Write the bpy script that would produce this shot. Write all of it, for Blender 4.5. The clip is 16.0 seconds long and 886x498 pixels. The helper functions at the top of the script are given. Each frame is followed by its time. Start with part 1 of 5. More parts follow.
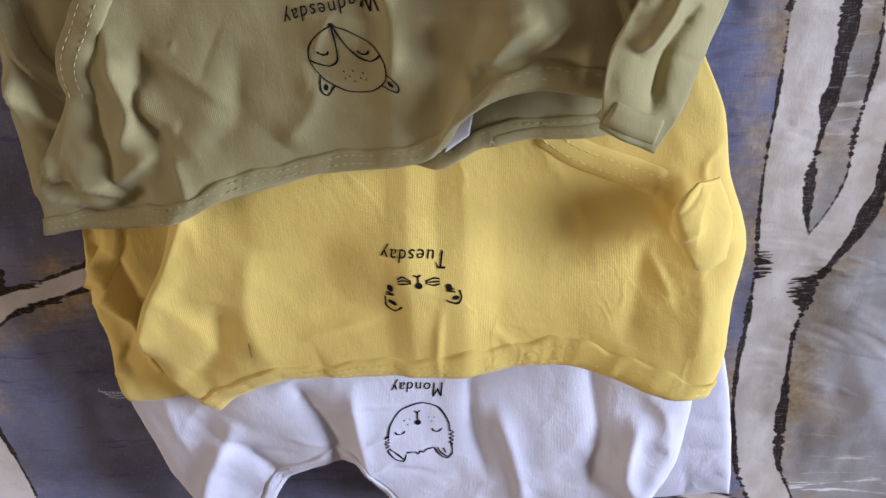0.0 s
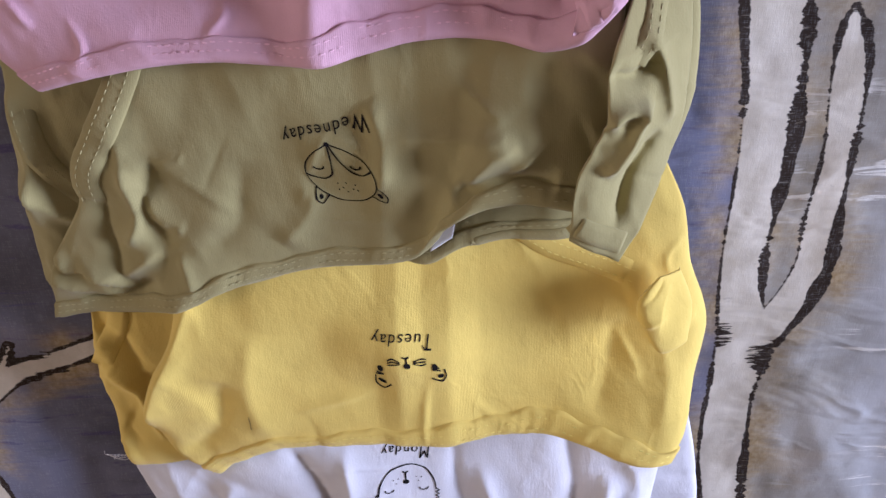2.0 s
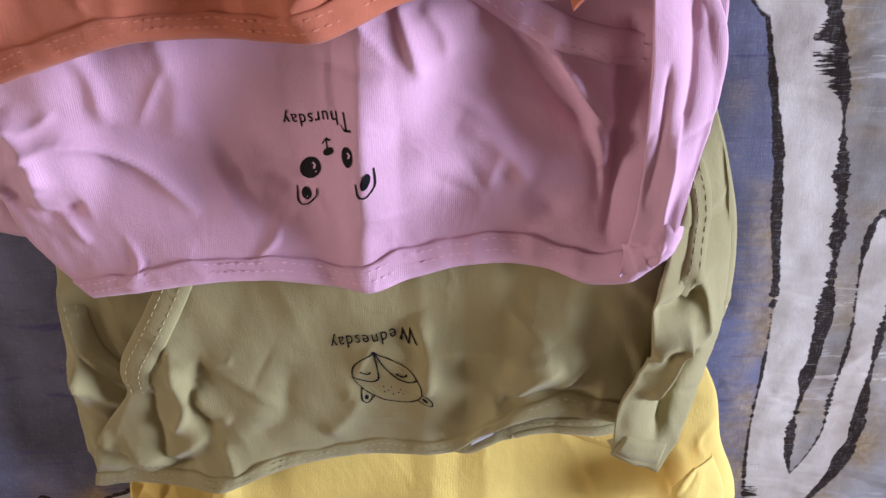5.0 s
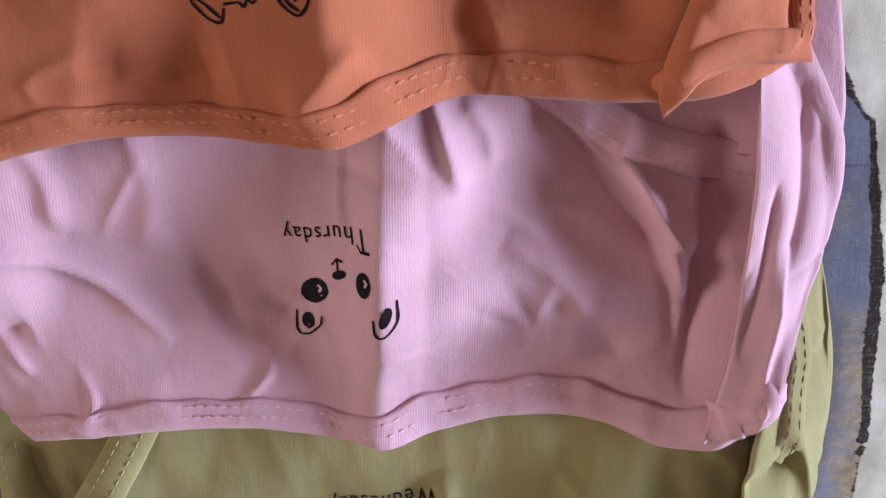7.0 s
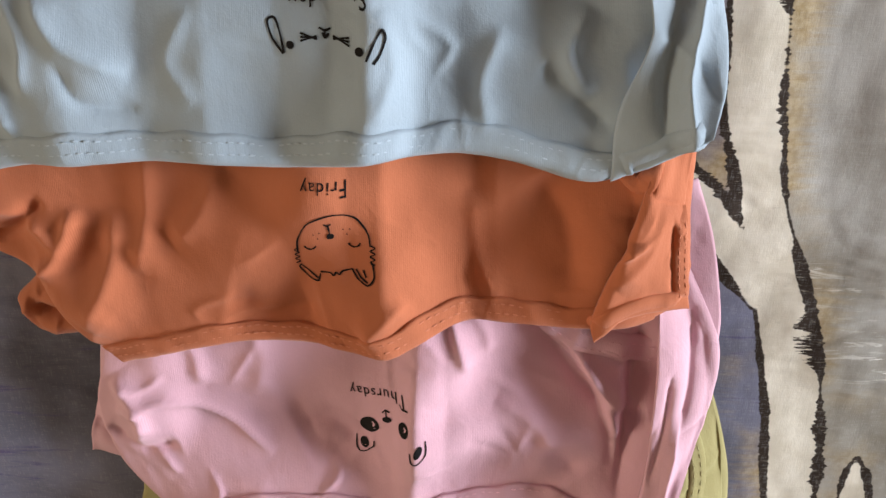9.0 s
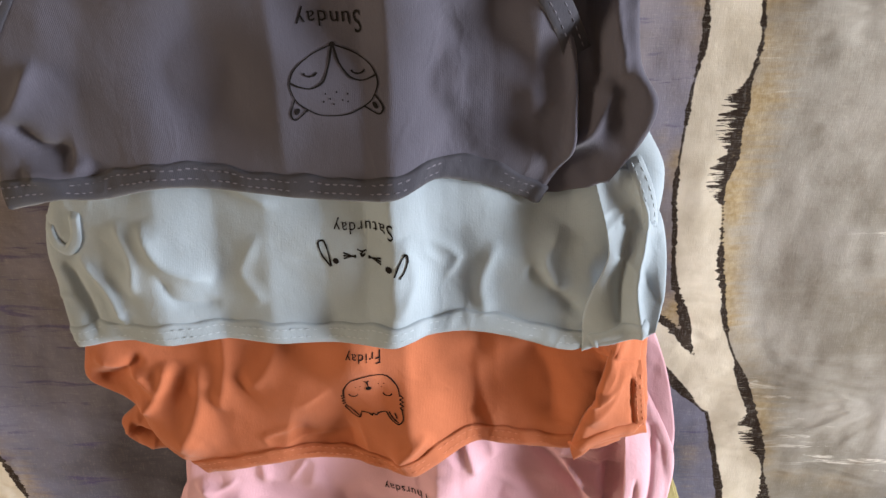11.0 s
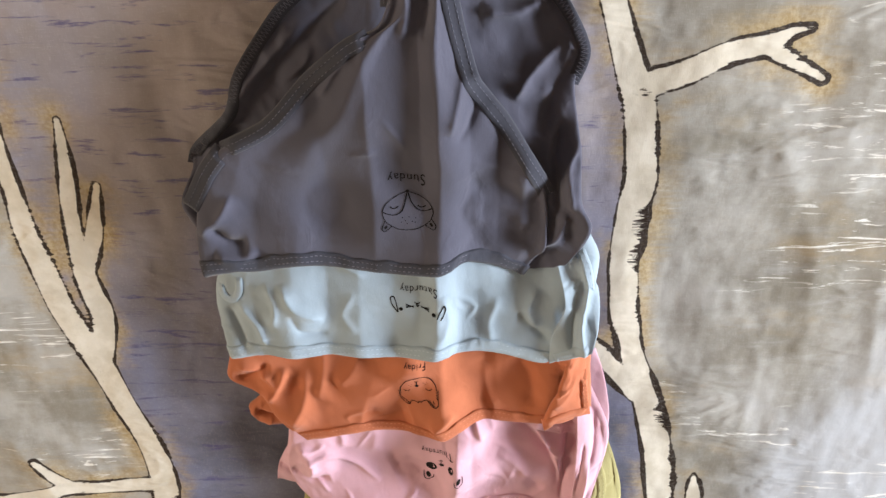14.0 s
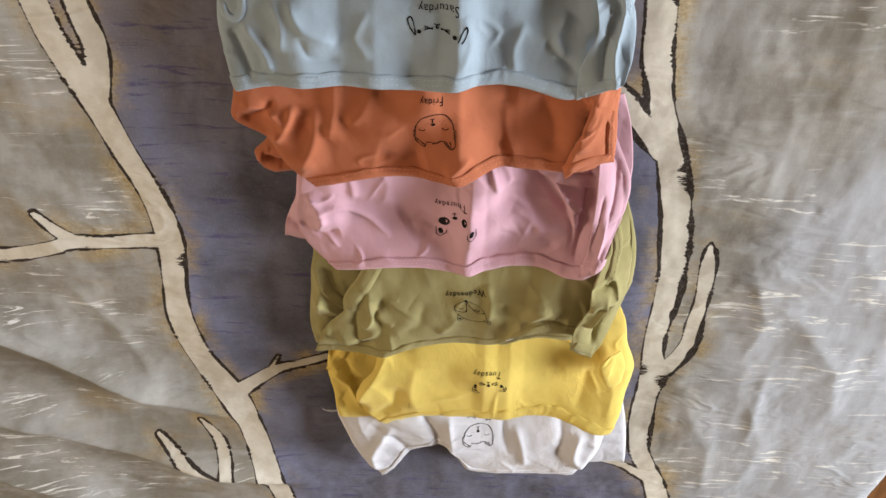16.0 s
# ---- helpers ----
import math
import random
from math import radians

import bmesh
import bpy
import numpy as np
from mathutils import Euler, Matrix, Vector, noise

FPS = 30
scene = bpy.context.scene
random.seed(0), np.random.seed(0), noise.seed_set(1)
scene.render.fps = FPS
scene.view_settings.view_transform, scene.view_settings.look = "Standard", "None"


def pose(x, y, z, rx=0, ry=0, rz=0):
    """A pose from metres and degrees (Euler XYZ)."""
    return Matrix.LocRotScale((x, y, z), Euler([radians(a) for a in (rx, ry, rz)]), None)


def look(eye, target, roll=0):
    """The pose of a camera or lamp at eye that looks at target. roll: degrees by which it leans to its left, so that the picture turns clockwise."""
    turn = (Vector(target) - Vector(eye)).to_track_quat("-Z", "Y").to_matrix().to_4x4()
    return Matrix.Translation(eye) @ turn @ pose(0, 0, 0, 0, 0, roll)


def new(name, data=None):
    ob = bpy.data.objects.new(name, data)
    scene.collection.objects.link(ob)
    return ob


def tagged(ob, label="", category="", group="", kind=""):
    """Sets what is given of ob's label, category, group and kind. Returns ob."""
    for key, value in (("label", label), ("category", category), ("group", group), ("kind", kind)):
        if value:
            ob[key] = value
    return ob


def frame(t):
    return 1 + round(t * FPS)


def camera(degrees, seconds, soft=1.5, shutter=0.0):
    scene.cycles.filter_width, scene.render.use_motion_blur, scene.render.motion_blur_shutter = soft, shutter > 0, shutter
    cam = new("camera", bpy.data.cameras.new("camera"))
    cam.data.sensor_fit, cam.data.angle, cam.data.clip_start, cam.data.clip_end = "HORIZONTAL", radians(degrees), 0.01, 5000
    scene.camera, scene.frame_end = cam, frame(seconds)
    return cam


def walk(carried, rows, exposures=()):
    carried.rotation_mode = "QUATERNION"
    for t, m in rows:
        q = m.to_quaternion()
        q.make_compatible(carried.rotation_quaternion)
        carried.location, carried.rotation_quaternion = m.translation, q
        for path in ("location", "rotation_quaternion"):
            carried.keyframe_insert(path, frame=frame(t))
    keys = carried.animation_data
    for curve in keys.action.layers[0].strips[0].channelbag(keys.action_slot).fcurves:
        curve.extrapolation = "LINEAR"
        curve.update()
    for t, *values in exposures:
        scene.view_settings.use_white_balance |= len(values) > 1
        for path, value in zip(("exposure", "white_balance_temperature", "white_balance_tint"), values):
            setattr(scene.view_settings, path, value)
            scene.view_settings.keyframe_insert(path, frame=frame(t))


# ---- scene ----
cam = camera(63.1, 16.0)
PATH = [
    (0, (0.003, 0.036, 0.252), (-0.102, -0.907, -1.508), -175.5),
    (0.5, (0.002, 0.049, 0.254), (-0.09, -0.9, -1.505), -176.4),
    (1, (0.002, 0.063, 0.255), (-0.075, -0.889, -1.502), -177.2),
    (1.5, (0.006, 0.072, 0.255), (-0.058, -0.882, -1.502), -178.0),
    (2, (0.004, 0.075, 0.256), (-0.055, -0.876, -1.503), -178.3),
    (2.5, (0.001, 0.077, 0.258), (-0.055, -0.869, -1.503), -178.7),
    (3, (0.002, 0.091, 0.264), (-0.057, -0.859, -1.495), -178.6),
    (3.5, (0.004, 0.116, 0.272), (-0.064, -0.829, -1.49), -178.0),
    (4, (0.0, 0.139, 0.272), (-0.073, -0.803, -1.491), -177.6),
    (4.2, (0.0, 0.146, 0.271), (-0.075, -0.799, -1.49), -177.4),
    (6.3, (-0.033, 0.112, 0.166), (-0.019, -0.714, -1.656), 178.8),
    (6.5, (-0.03, 0.114, 0.166), (-0.029, -0.707, -1.658), -180.2),
    (7, (-0.024, 0.136, 0.184), (-0.03, -0.642, -1.658), -179.3),
    (7.5, (-0.019, 0.162, 0.208), (-0.045, -0.565, -1.655), -177.2),
    (8, (-0.023, 0.185, 0.224), (-0.064, -0.561, -1.631), -176.0),
    (8.2, (-0.021, 0.189, 0.228), (-0.091, -0.556, -1.627), -173.8),
    (10.3, (-0.021, 0.288, 0.259), (-0.098, -0.627, -1.519), -176.3),
    (10.5, (-0.018, 0.292, 0.262), (-0.118, -0.603, -1.524), -175.0),
    (11, (-0.019, 0.316, 0.271), (-0.116, -0.57, -1.519), -175.0),
    (11.5, (-0.021, 0.348, 0.28), (-0.123, -0.525, -1.517), -174.8),
    (12, (-0.024, 0.371, 0.307), (-0.117, -0.467, -1.506), -175.1),
    (12.5, (-0.029, 0.414, 0.362), (-0.126, -0.395, -1.465), -174.8),
    (13, (-0.033, 0.441, 0.376), (-0.129, -0.34, -1.463), -174.6),
    (13.5, (-0.032, 0.447, 0.399), (-0.108, -0.373, -1.424), -175.9),
    (14, (-0.034, 0.426, 0.411), (-0.088, -0.477, -1.372), -177.1),
    (14.5, (-0.034, 0.413, 0.412), (-0.073, -0.582, -1.323), -177.8),
    (15, (-0.039, 0.401, 0.42), (-0.078, -0.681, -1.262), -177.5),
    (15.5, (-0.041, 0.375, 0.426), (-0.085, -0.789, -1.199), -176.9),
    (16, (-0.045, 0.345, 0.429), (-0.092, -0.875, -1.155), -176.5),
]
EXPOSURES = [(0, -0.39, 5800, 23), (3.5, -0.22, 5750, 27), (6.5, -0.15, 5700, 23), (7.5, -0.12, 6250, 11), (8.2, -0.05, 6600, 11), (10.5, 0.08, 7600, 14), (12.0, 0.37, 7300, 13), (13.2, 0.52, 6900, 12), (14.5, 0.28, 7000, 10), (16, -0.1, 7200, 11)]
walk(cam, [(t, look(eye, target, roll)) for t, eye, target, roll in PATH], EXPOSURES)

# ---- world, window light ----
world = bpy.data.worlds.new("sky")
scene.world = world
world.use_nodes = True
sky = world.node_tree.nodes.new("ShaderNodeTexSky")
sky.sky_type, sky.sun_disc, sky.sun_elevation, sky.sun_rotation = "NISHITA", False, radians(40), radians(60)
world.node_tree.links.new(sky.outputs[0], world.node_tree.nodes["Background"].inputs[0])
world.node_tree.nodes["Background"].inputs[1].default_value = 0.12


def window_light(name, m, width, height, power, colour):
    lamp = bpy.data.lights.new(name, "AREA")
    lamp.shape, lamp.size, lamp.size_y, lamp.energy, lamp.color = "RECTANGLE", width, height, power, colour
    ob = new(name, lamp)
    ob.matrix_world = m
    return ob


# two unseen windows face each other: (wall's inner face, towards the room, y, z, width, height)
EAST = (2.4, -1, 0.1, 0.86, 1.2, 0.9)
# west window is unseen, added as warm fill for the left-facing sides
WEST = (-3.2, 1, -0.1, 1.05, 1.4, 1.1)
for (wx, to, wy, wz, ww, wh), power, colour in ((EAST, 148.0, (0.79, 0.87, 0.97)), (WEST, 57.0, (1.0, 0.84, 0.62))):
    window_light("window_and_fill_light", look((wx - 0.1 * to, wy, wz), (0, wy, wz - 0.45)), ww - 0.1, wh - 0.1, power, colour)


# ---- materials ----
class Nodes:
    """A new node material with a Principled shader."""

    def __init__(self, name, rough=0.8, sheen=0.0):
        self.mat = bpy.data.materials.new(name)
        self.mat.use_nodes = True
        self.tree = self.mat.node_tree
        self.shader = self.tree.nodes["Principled BSDF"]
        self.shader.inputs["Roughness"].default_value = rough
        self.shader.inputs["Sheen Weight"].default_value = sheen
        self.shader.inputs["Specular IOR Level"].default_value = 0.25
        self.coords = self.node("ShaderNodeTexCoord").outputs["Object"]

    def node(self, kind, **values):
        n = self.tree.nodes.new(kind)
        for key, value in values.items():
            n.inputs[key.replace("_", " ")].default_value = value
        return n

    def link(self, a, b):
        self.tree.links.new(a, b)

    def attr(self, name):
        n = self.tree.nodes.new("ShaderNodeAttribute")
        n.attribute_name = name
        return n.outputs["Fac"]

    def scaled(self, x, y, z):
        n = self.node("ShaderNodeMapping")
        n.inputs["Scale"].default_value = (x, y, z)
        self.link(self.coords, n.inputs["Vector"])
        return n.outputs[0]

    def noise(self, scale, detail=4, rough=0.55, vector=None, distortion=0.0):
        n = self.node("ShaderNodeTexNoise", Scale=scale, Detail=detail, Roughness=rough, Distortion=distortion)
        self.link(vector if vector else self.coords, n.inputs["Vector"])
        return n.outputs["Fac"]

    def math(self, op, a, b=0.0, c=None):
        n = self.tree.nodes.new("ShaderNodeMath")
        n.operation = op
        for i, v in enumerate((a, b) if c is None else (a, b, c)):
            if isinstance(v, (int, float)):
                n.inputs[i].default_value = v
            else:
                self.link(v, n.inputs[i])
        return n.outputs[0]

    def ramp(self, value, lo, hi):
        n = self.tree.nodes.new("ShaderNodeMapRange")
        n.interpolation_type = "SMOOTHSTEP"
        self.link(value, n.inputs["Value"])
        n.inputs["From Min"].default_value, n.inputs["From Max"].default_value = lo, hi
        return n.outputs[0]

    def mix(self, fac, a, b):
        n = self.tree.nodes.new("ShaderNodeMix")
        n.data_type = "RGBA"
        for socket, v in ((n.inputs["Factor"], fac), (n.inputs["A"], a), (n.inputs["B"], b)):
            if isinstance(v, tuple):
                socket.default_value = (*v, 1)
            elif isinstance(v, float):
                socket.default_value = v
            else:
                self.link(v, socket)
        return n.outputs["Result"]

    def colour(self, c):
        if isinstance(c, tuple):
            self.shader.inputs["Base Color"].default_value = (*c, 1)
        else:
            self.link(c, self.shader.inputs["Base Color"])

    def bump(self, height, distance, strength=1.0, after=None):
        n = self.node("ShaderNodeBump", Strength=strength, Distance=distance)
        self.link(height, n.inputs["Height"])
        if after:
            self.link(after, n.inputs["Normal"])
        self.link(n.outputs[0], self.shader.inputs["Normal"])
        return n.outputs[0]


def tone(c, k):
    return tuple(min(1.0, v * k) for v in c)


def jersey(name, c):
    """Ribbed cotton jersey: fine vertical ribs, faint mottling."""
    m = Nodes(name, 0.95, 0.15)
    blotch = m.noise(24, 5)
    fleck = m.noise(900, 2)
    base = m.mix(m.ramp(blotch, 0.3, 0.7), tone(c, 0.93), tone(c, 1.05))
    sep = m.node("ShaderNodeSeparateXYZ")
    m.link(m.coords, sep.inputs[0])
    drift = m.math("ADD", m.math("MULTIPLY", m.noise(30, 3), 22.0), m.math("MULTIPLY", m.noise(240, 2), 2.2))
    comb = m.math("ADD", m.math("MULTIPLY", m.math("SINE", m.math("ADD", m.math("MULTIPLY", sep.outputs[0], 10500.0), drift)), 0.5), 0.5)
    grain = m.noise(1.0, 2, 0.5, m.scaled(1450, 130, 700))
    rib = m.math("ADD", m.math("MULTIPLY", comb, m.math("ADD", 0.07, m.math("MULTIPLY", m.ramp(m.noise(26, 3), 0.45, 0.66), 0.24))), m.math("MULTIPLY", grain, 0.45))
    base = m.mix(m.math("MULTIPLY", m.ramp(rib, 0.44, 0.24), 0.10), base, tone(c, 0.8))
    base = m.mix(m.math("MULTIPLY", m.ramp(fleck, 0.62, 0.75), 0.25), base, tone(c, 1.15))
    m.colour(base)
    b = m.bump(rib, 0.00022, 0.5)
    b = m.bump(m.noise(60, 6, 0.6), 0.0012, 0.16, b)
    ridge = m.math("MULTIPLY", m.ramp(m.math("ABSOLUTE", m.math("SUBTRACT", m.noise(1.0, 3, 0.5, m.scaled(44, 30, 36), 0.4), 0.5)), 0.07, 0.0), m.ramp(m.noise(19, 2), 0.44, 0.62))
    b = m.bump(ridge, 0.0011, 0.14, b)
    b = m.bump(m.noise(230, 4, 0.6, m.scaled(1, 0.6, 1)), 0.0004, 0.5, b)
    m.bump(m.noise(1400, 2), 0.00012, 0.6, b)
    return m.mat


def plain(name, c, rough=0.7, vary=0.08, scale=30, bump=0.0):
    m = Nodes(name, rough)
    n = m.noise(scale, 5)
    m.colour(m.mix(m.ramp(n, 0.3, 0.7), tone(c, 1 - vary), tone(c, 1 + vary)))
    if bump:
        m.bump(m.noise(scale * 6, 4), bump, 0.6)
    return m.mat


def printed_cotton():
    """Bed linen printed with pale trunks, inked outlines, ochre halos and brushed greys; window light painted in at the
    right.
    """
    m = Nodes("printed_cotton", 0.75, 0.0)
    m.shader.inputs["Specular IOR Level"].default_value = 0.15
    d0, blue = m.attr("trunk"), m.attr("blue")
    hatch = m.noise(1.0, 3, 0.6, m.scaled(80, 460, 80))
    fine = m.noise(420, 3, 0.6)
    rag = m.math("ADD", m.math("MULTIPLY", m.math("SUBTRACT", hatch, 0.5), m.math("ADD", 0.0018, m.math("MULTIPLY", m.ramp(m.noise(28, 2), 0.50, 0.64), 0.006))), m.math("MULTIPLY", m.math("SUBTRACT", fine, 0.5), 0.0012))
    # greys
    cloud = m.noise(13, 6, 0.62, m.scaled(1.0, 1.3, 1))
    streak = m.noise(1.0, 5, 0.6, m.scaled(14, 70, 14))
    grey = m.mix(m.ramp(cloud, 0.36, 0.66), (0.255, 0.236, 0.200), (0.43, 0.42, 0.40))
    grey = m.mix(m.math("MULTIPLY", m.ramp(streak, 0.5, 0.75), 0.45), grey, (0.48, 0.48, 0.49))
    ochre = m.math("MULTIPLY", m.ramp(m.noise(9, 5, 0.65, m.scaled(0.8, 1.6, 1)), 0.54, 0.72), 0.55)
    grey = m.mix(ochre, grey, (0.40, 0.30, 0.17))
    # window's light painted into the grey: paler and bluer toward the lower right
    lit_wash = m.math("MULTIPLY", m.ramp(m.math("ADD", m.attr("lit_wash"), m.math("MULTIPLY", m.math("SUBTRACT", m.noise(7, 4, 0.6), 0.5), 1.2)), 0.2, 0.8), 0.75)
    grey = m.mix(lit_wash, grey, (0.48, 0.505, 0.56))
    scratch = m.math("MULTIPLY", m.ramp(m.noise(1.0, 4, 0.72, m.scaled(20, 190, 20), 0.8), 0.57, 0.63), m.ramp(m.noise(1.0, 3, 0.5, m.scaled(6, 11, 6)), 0.49, 0.57))
    grey = m.mix(scratch, grey, (0.80, 0.79, 0.76))
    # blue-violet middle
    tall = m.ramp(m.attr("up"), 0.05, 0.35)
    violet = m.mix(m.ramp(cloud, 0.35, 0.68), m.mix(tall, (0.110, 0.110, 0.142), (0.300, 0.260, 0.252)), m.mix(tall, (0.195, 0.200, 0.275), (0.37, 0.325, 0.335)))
    pale = m.math("MULTIPLY", m.ramp(m.noise(5.0, 4, 0.6, m.scaled(1.6, 0.7, 1)), 0.5, 0.68), 0.55)
    pale = m.math("MAXIMUM", pale, m.math("MULTIPLY", m.attr("near"), m.ramp(m.noise(12, 4, 0.6, m.scaled(0.7, 1.0, 1)), 0.36, 0.6)))
    violet = m.mix(pale, violet, (0.245, 0.275, 0.45))
    dash = m.math("MULTIPLY", m.ramp(m.noise(1.0, 4, 0.68, m.scaled(20, 160, 20), 0.3), 0.56, 0.67), 0.8)
    violet = m.mix(dash, violet, (0.095, 0.085, 0.20))
    bb = m.ramp(m.math("ADD", blue, m.math("MULTIPLY", m.math("SUBTRACT", streak, 0.5), 0.9)), 0.35, 0.65)
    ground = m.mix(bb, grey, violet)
    # ochre halo along the trunks, combed sideways
    comb = m.noise(1.0, 4, 0.65, m.scaled(35, 420, 35))
    reach = m.math("ADD", d0, m.math("MULTIPLY", m.math("SUBTRACT", comb, 0.5), -0.020))
    reach = m.math("ADD", reach, m.math("MULTIPLY", m.math("SUBTRACT", m.noise(22, 3), 0.5), -0.030))
    halo = m.math("MULTIPLY", m.math("SUBTRACT", 1.0, m.ramp(reach, 0.0, 0.019)), m.math("ADD", 0.06, m.math("MULTIPLY", m.ramp(m.noise(15, 4, 0.6), 0.42, 0.60), 0.84)))
    ground = m.mix(halo, ground, m.mix(m.ramp(fine, 0.35, 0.65), (0.36, 0.255, 0.115), (0.48, 0.375, 0.225)))
    # trunk
    bark = m.noise(45, 5, 0.65)
    cream = m.mix(m.ramp(bark, 0.35, 0.65), (0.62, 0.565, 0.47), (0.74, 0.69, 0.60))
    specks = m.math("MULTIPLY", m.ramp(m.noise(1.0, 4, 0.7, m.scaled(120, 260, 90)), 0.64, 0.72), 0.5)
    cream = m.mix(specks, cream, (0.42, 0.38, 0.32))
    ground = m.mix(m.ramp(m.math("ADD", d0, m.math("MULTIPLY", m.math("SUBTRACT", fine, 0.5), 0.0008)), 0.0004, -0.0004), ground, cream)
    # ink: a broken brush line on both edges, heavier on one
    swell = m.noise(1.0, 1, 0.5, m.scaled(34, 42, 34))
    width = m.math("MULTIPLY", m.math("MULTIPLY", m.attr("ink"), 0.001), m.math("ADD", 0.45, m.math("MULTIPLY", m.ramp(swell, 0.36, 0.62), 1.25)))
    # knots: saw-toothed ink that grows in from the heavier edge
    teeth = m.math("MULTIPLY", m.ramp(m.noise(1.0, 4, 0.7, m.scaled(70, 640, 70)), 0.36, 0.66), m.ramp(m.attr("knot"), 0.12, 0.7))
    teeth = m.math("MULTIPLY", teeth, m.ramp(d0, 0.0006, -0.0006))
    width = m.math("ADD", width, m.math("MULTIPLY", teeth, 0.0095))
    band = m.math("ADD", m.math("ABSOLUTE", m.math("SUBTRACT", d0, 0.0005)), rag)
    ink = m.ramp(m.math("SUBTRACT", band, width), 0.00028, -0.00028)
    dry = m.ramp(m.noise(1.0, 3, 0.7, m.scaled(160, 1100, 160)), 0.66, 0.60)
    ink = m.math("MULTIPLY", ink, m.math("ADD", 0.72, m.math("MULTIPLY", dry, 0.28)))
    ground = m.mix(ink, ground, m.mix(fine, (0.018, 0.011, 0.008), (0.042, 0.027, 0.019)))
    weave = m.math("MULTIPLY", m.math("ADD", m.noise(1.0, 2, 0.5, m.scaled(2300, 240, 2300)), m.noise(1.0, 2, 0.5, m.scaled(240, 2300, 240))), 0.5)
    ground = m.mix(m.math("MULTIPLY", m.ramp(weave, 0.5, 0.68), 0.30), ground, m.mix(0.5, ground, (0.6, 0.6, 0.6)))
    m.colour(ground)
    b = m.bump(m.noise(38, 6, 0.62, m.scaled(1, 0.8, 1)), 0.0020, 0.3)
    turn = m.node("ShaderNodeMapping")
    turn.inputs["Rotation"].default_value = (0, 0, 0.7)
    turn.inputs["Scale"].default_value = (11, 30, 20)
    m.link(m.coords, turn.inputs["Vector"])
    ridge = m.math("MULTIPLY", m.ramp(m.math("ABSOLUTE", m.math("SUBTRACT", m.noise(1.0, 3, 0.5, turn.outputs[0], 0.5), 0.5)), 0.10, 0.0), m.ramp(m.noise(8, 2), 0.42, 0.62))
    b = m.bump(ridge, 0.0030, 0.34, b)
    b = m.bump(m.noise(16, 4, 0.5, m.scaled(1.1, 0.8, 1)), 0.006, 0.33, b)
    m.bump(weave, 0.00014, 0.7, b)
    return m.mat


def floorboards():
    m = Nodes("varnished_wood", 0.4)
    grain = m.noise(1.0, 6, 0.6, m.scaled(60, 5, 60), 0.5)
    m.colour(m.mix(m.ramp(grain, 0.3, 0.7), (0.16, 0.065, 0.025), (0.30, 0.14, 0.055)))
    m.bump(grain, 0.0006, 0.5)
    return m.mat


INK = plain("black_print", (0.007, 0.006, 0.007), 0.9, 0.2, 300)
LABEL = plain("white_label", (0.78, 0.78, 0.78), 0.6)
# unseen wall and ceiling tones, dark and warm to set the bounced fill
WALL = plain("dim_brown_wall", (0.17, 0.118, 0.078), 0.9, 0.05, 8, 0.0004)
CEIL = plain("dim_tan_ceiling", (0.34, 0.275, 0.205), 0.9, 0.03, 8)
TICKING = plain("mattress_ticking", (0.6, 0.57, 0.5), 0.9, 0.05, 60, 0.0005)
PAINT = plain("white_paint", (0.78, 0.78, 0.76), 0.45, 0.03, 20)
LINEN = printed_cotton()
BOARDS = floorboards()


# ---- mesh helpers ----
def place(name, verts, faces, material, parent=None, label="", smooth=True, base=(0, 0, 0)):
    """One mesh object; under a parent its vertices are kept where they are in the world."""
    v = np.asarray(verts, float).reshape(-1, 3)
    off = Vector(parent.matrix_basis.translation) if parent else Vector(base)
    if parent and parent.parent:
        off = off + Vector(parent.parent.matrix_basis.translation)
    mesh = bpy.data.meshes.new(name)
    mesh.from_pydata((v - np.array(off)).tolist(), [], [tuple(int(i) for i in f) for f in faces])
    mesh.materials.append(material)
    if smooth:
        mesh.polygons.foreach_set("use_smooth", [True] * len(mesh.polygons))
    mesh.update()
    ob = new(name, mesh)
    if parent:
        ob.parent = parent
    else:
        ob.location = off
    if label:
        ob["label"] = label
    return ob


def grid_faces(rows, cols, start=0):
    i = np.arange(rows - 1)[:, None] * cols + np.arange(cols - 1)[None, :] + start
    return np.stack([i, i + 1, i + cols + 1, i + cols], -1).reshape(-1, 4)


def box(name, lo, hi, material, parent=None, label="", bevel=0.0):
    bm = bmesh.new()
    bmesh.ops.create_cube(bm, size=1)
    for v in bm.verts:
        v.co = Vector([lo[i] + (v.co[i] + 0.5) * (hi[i] - lo[i]) for i in range(3)])
    if bevel:
        bmesh.ops.bevel(bm, geom=bm.edges[:], offset=bevel, segments=3, profile=0.5, affect="EDGES")
    verts, faces = [v.co[:] for v in bm.verts], [[v.index for v in f.verts] for f in bm.faces]
    bm.free()
    return place(name, verts, faces, material, parent, label, False)


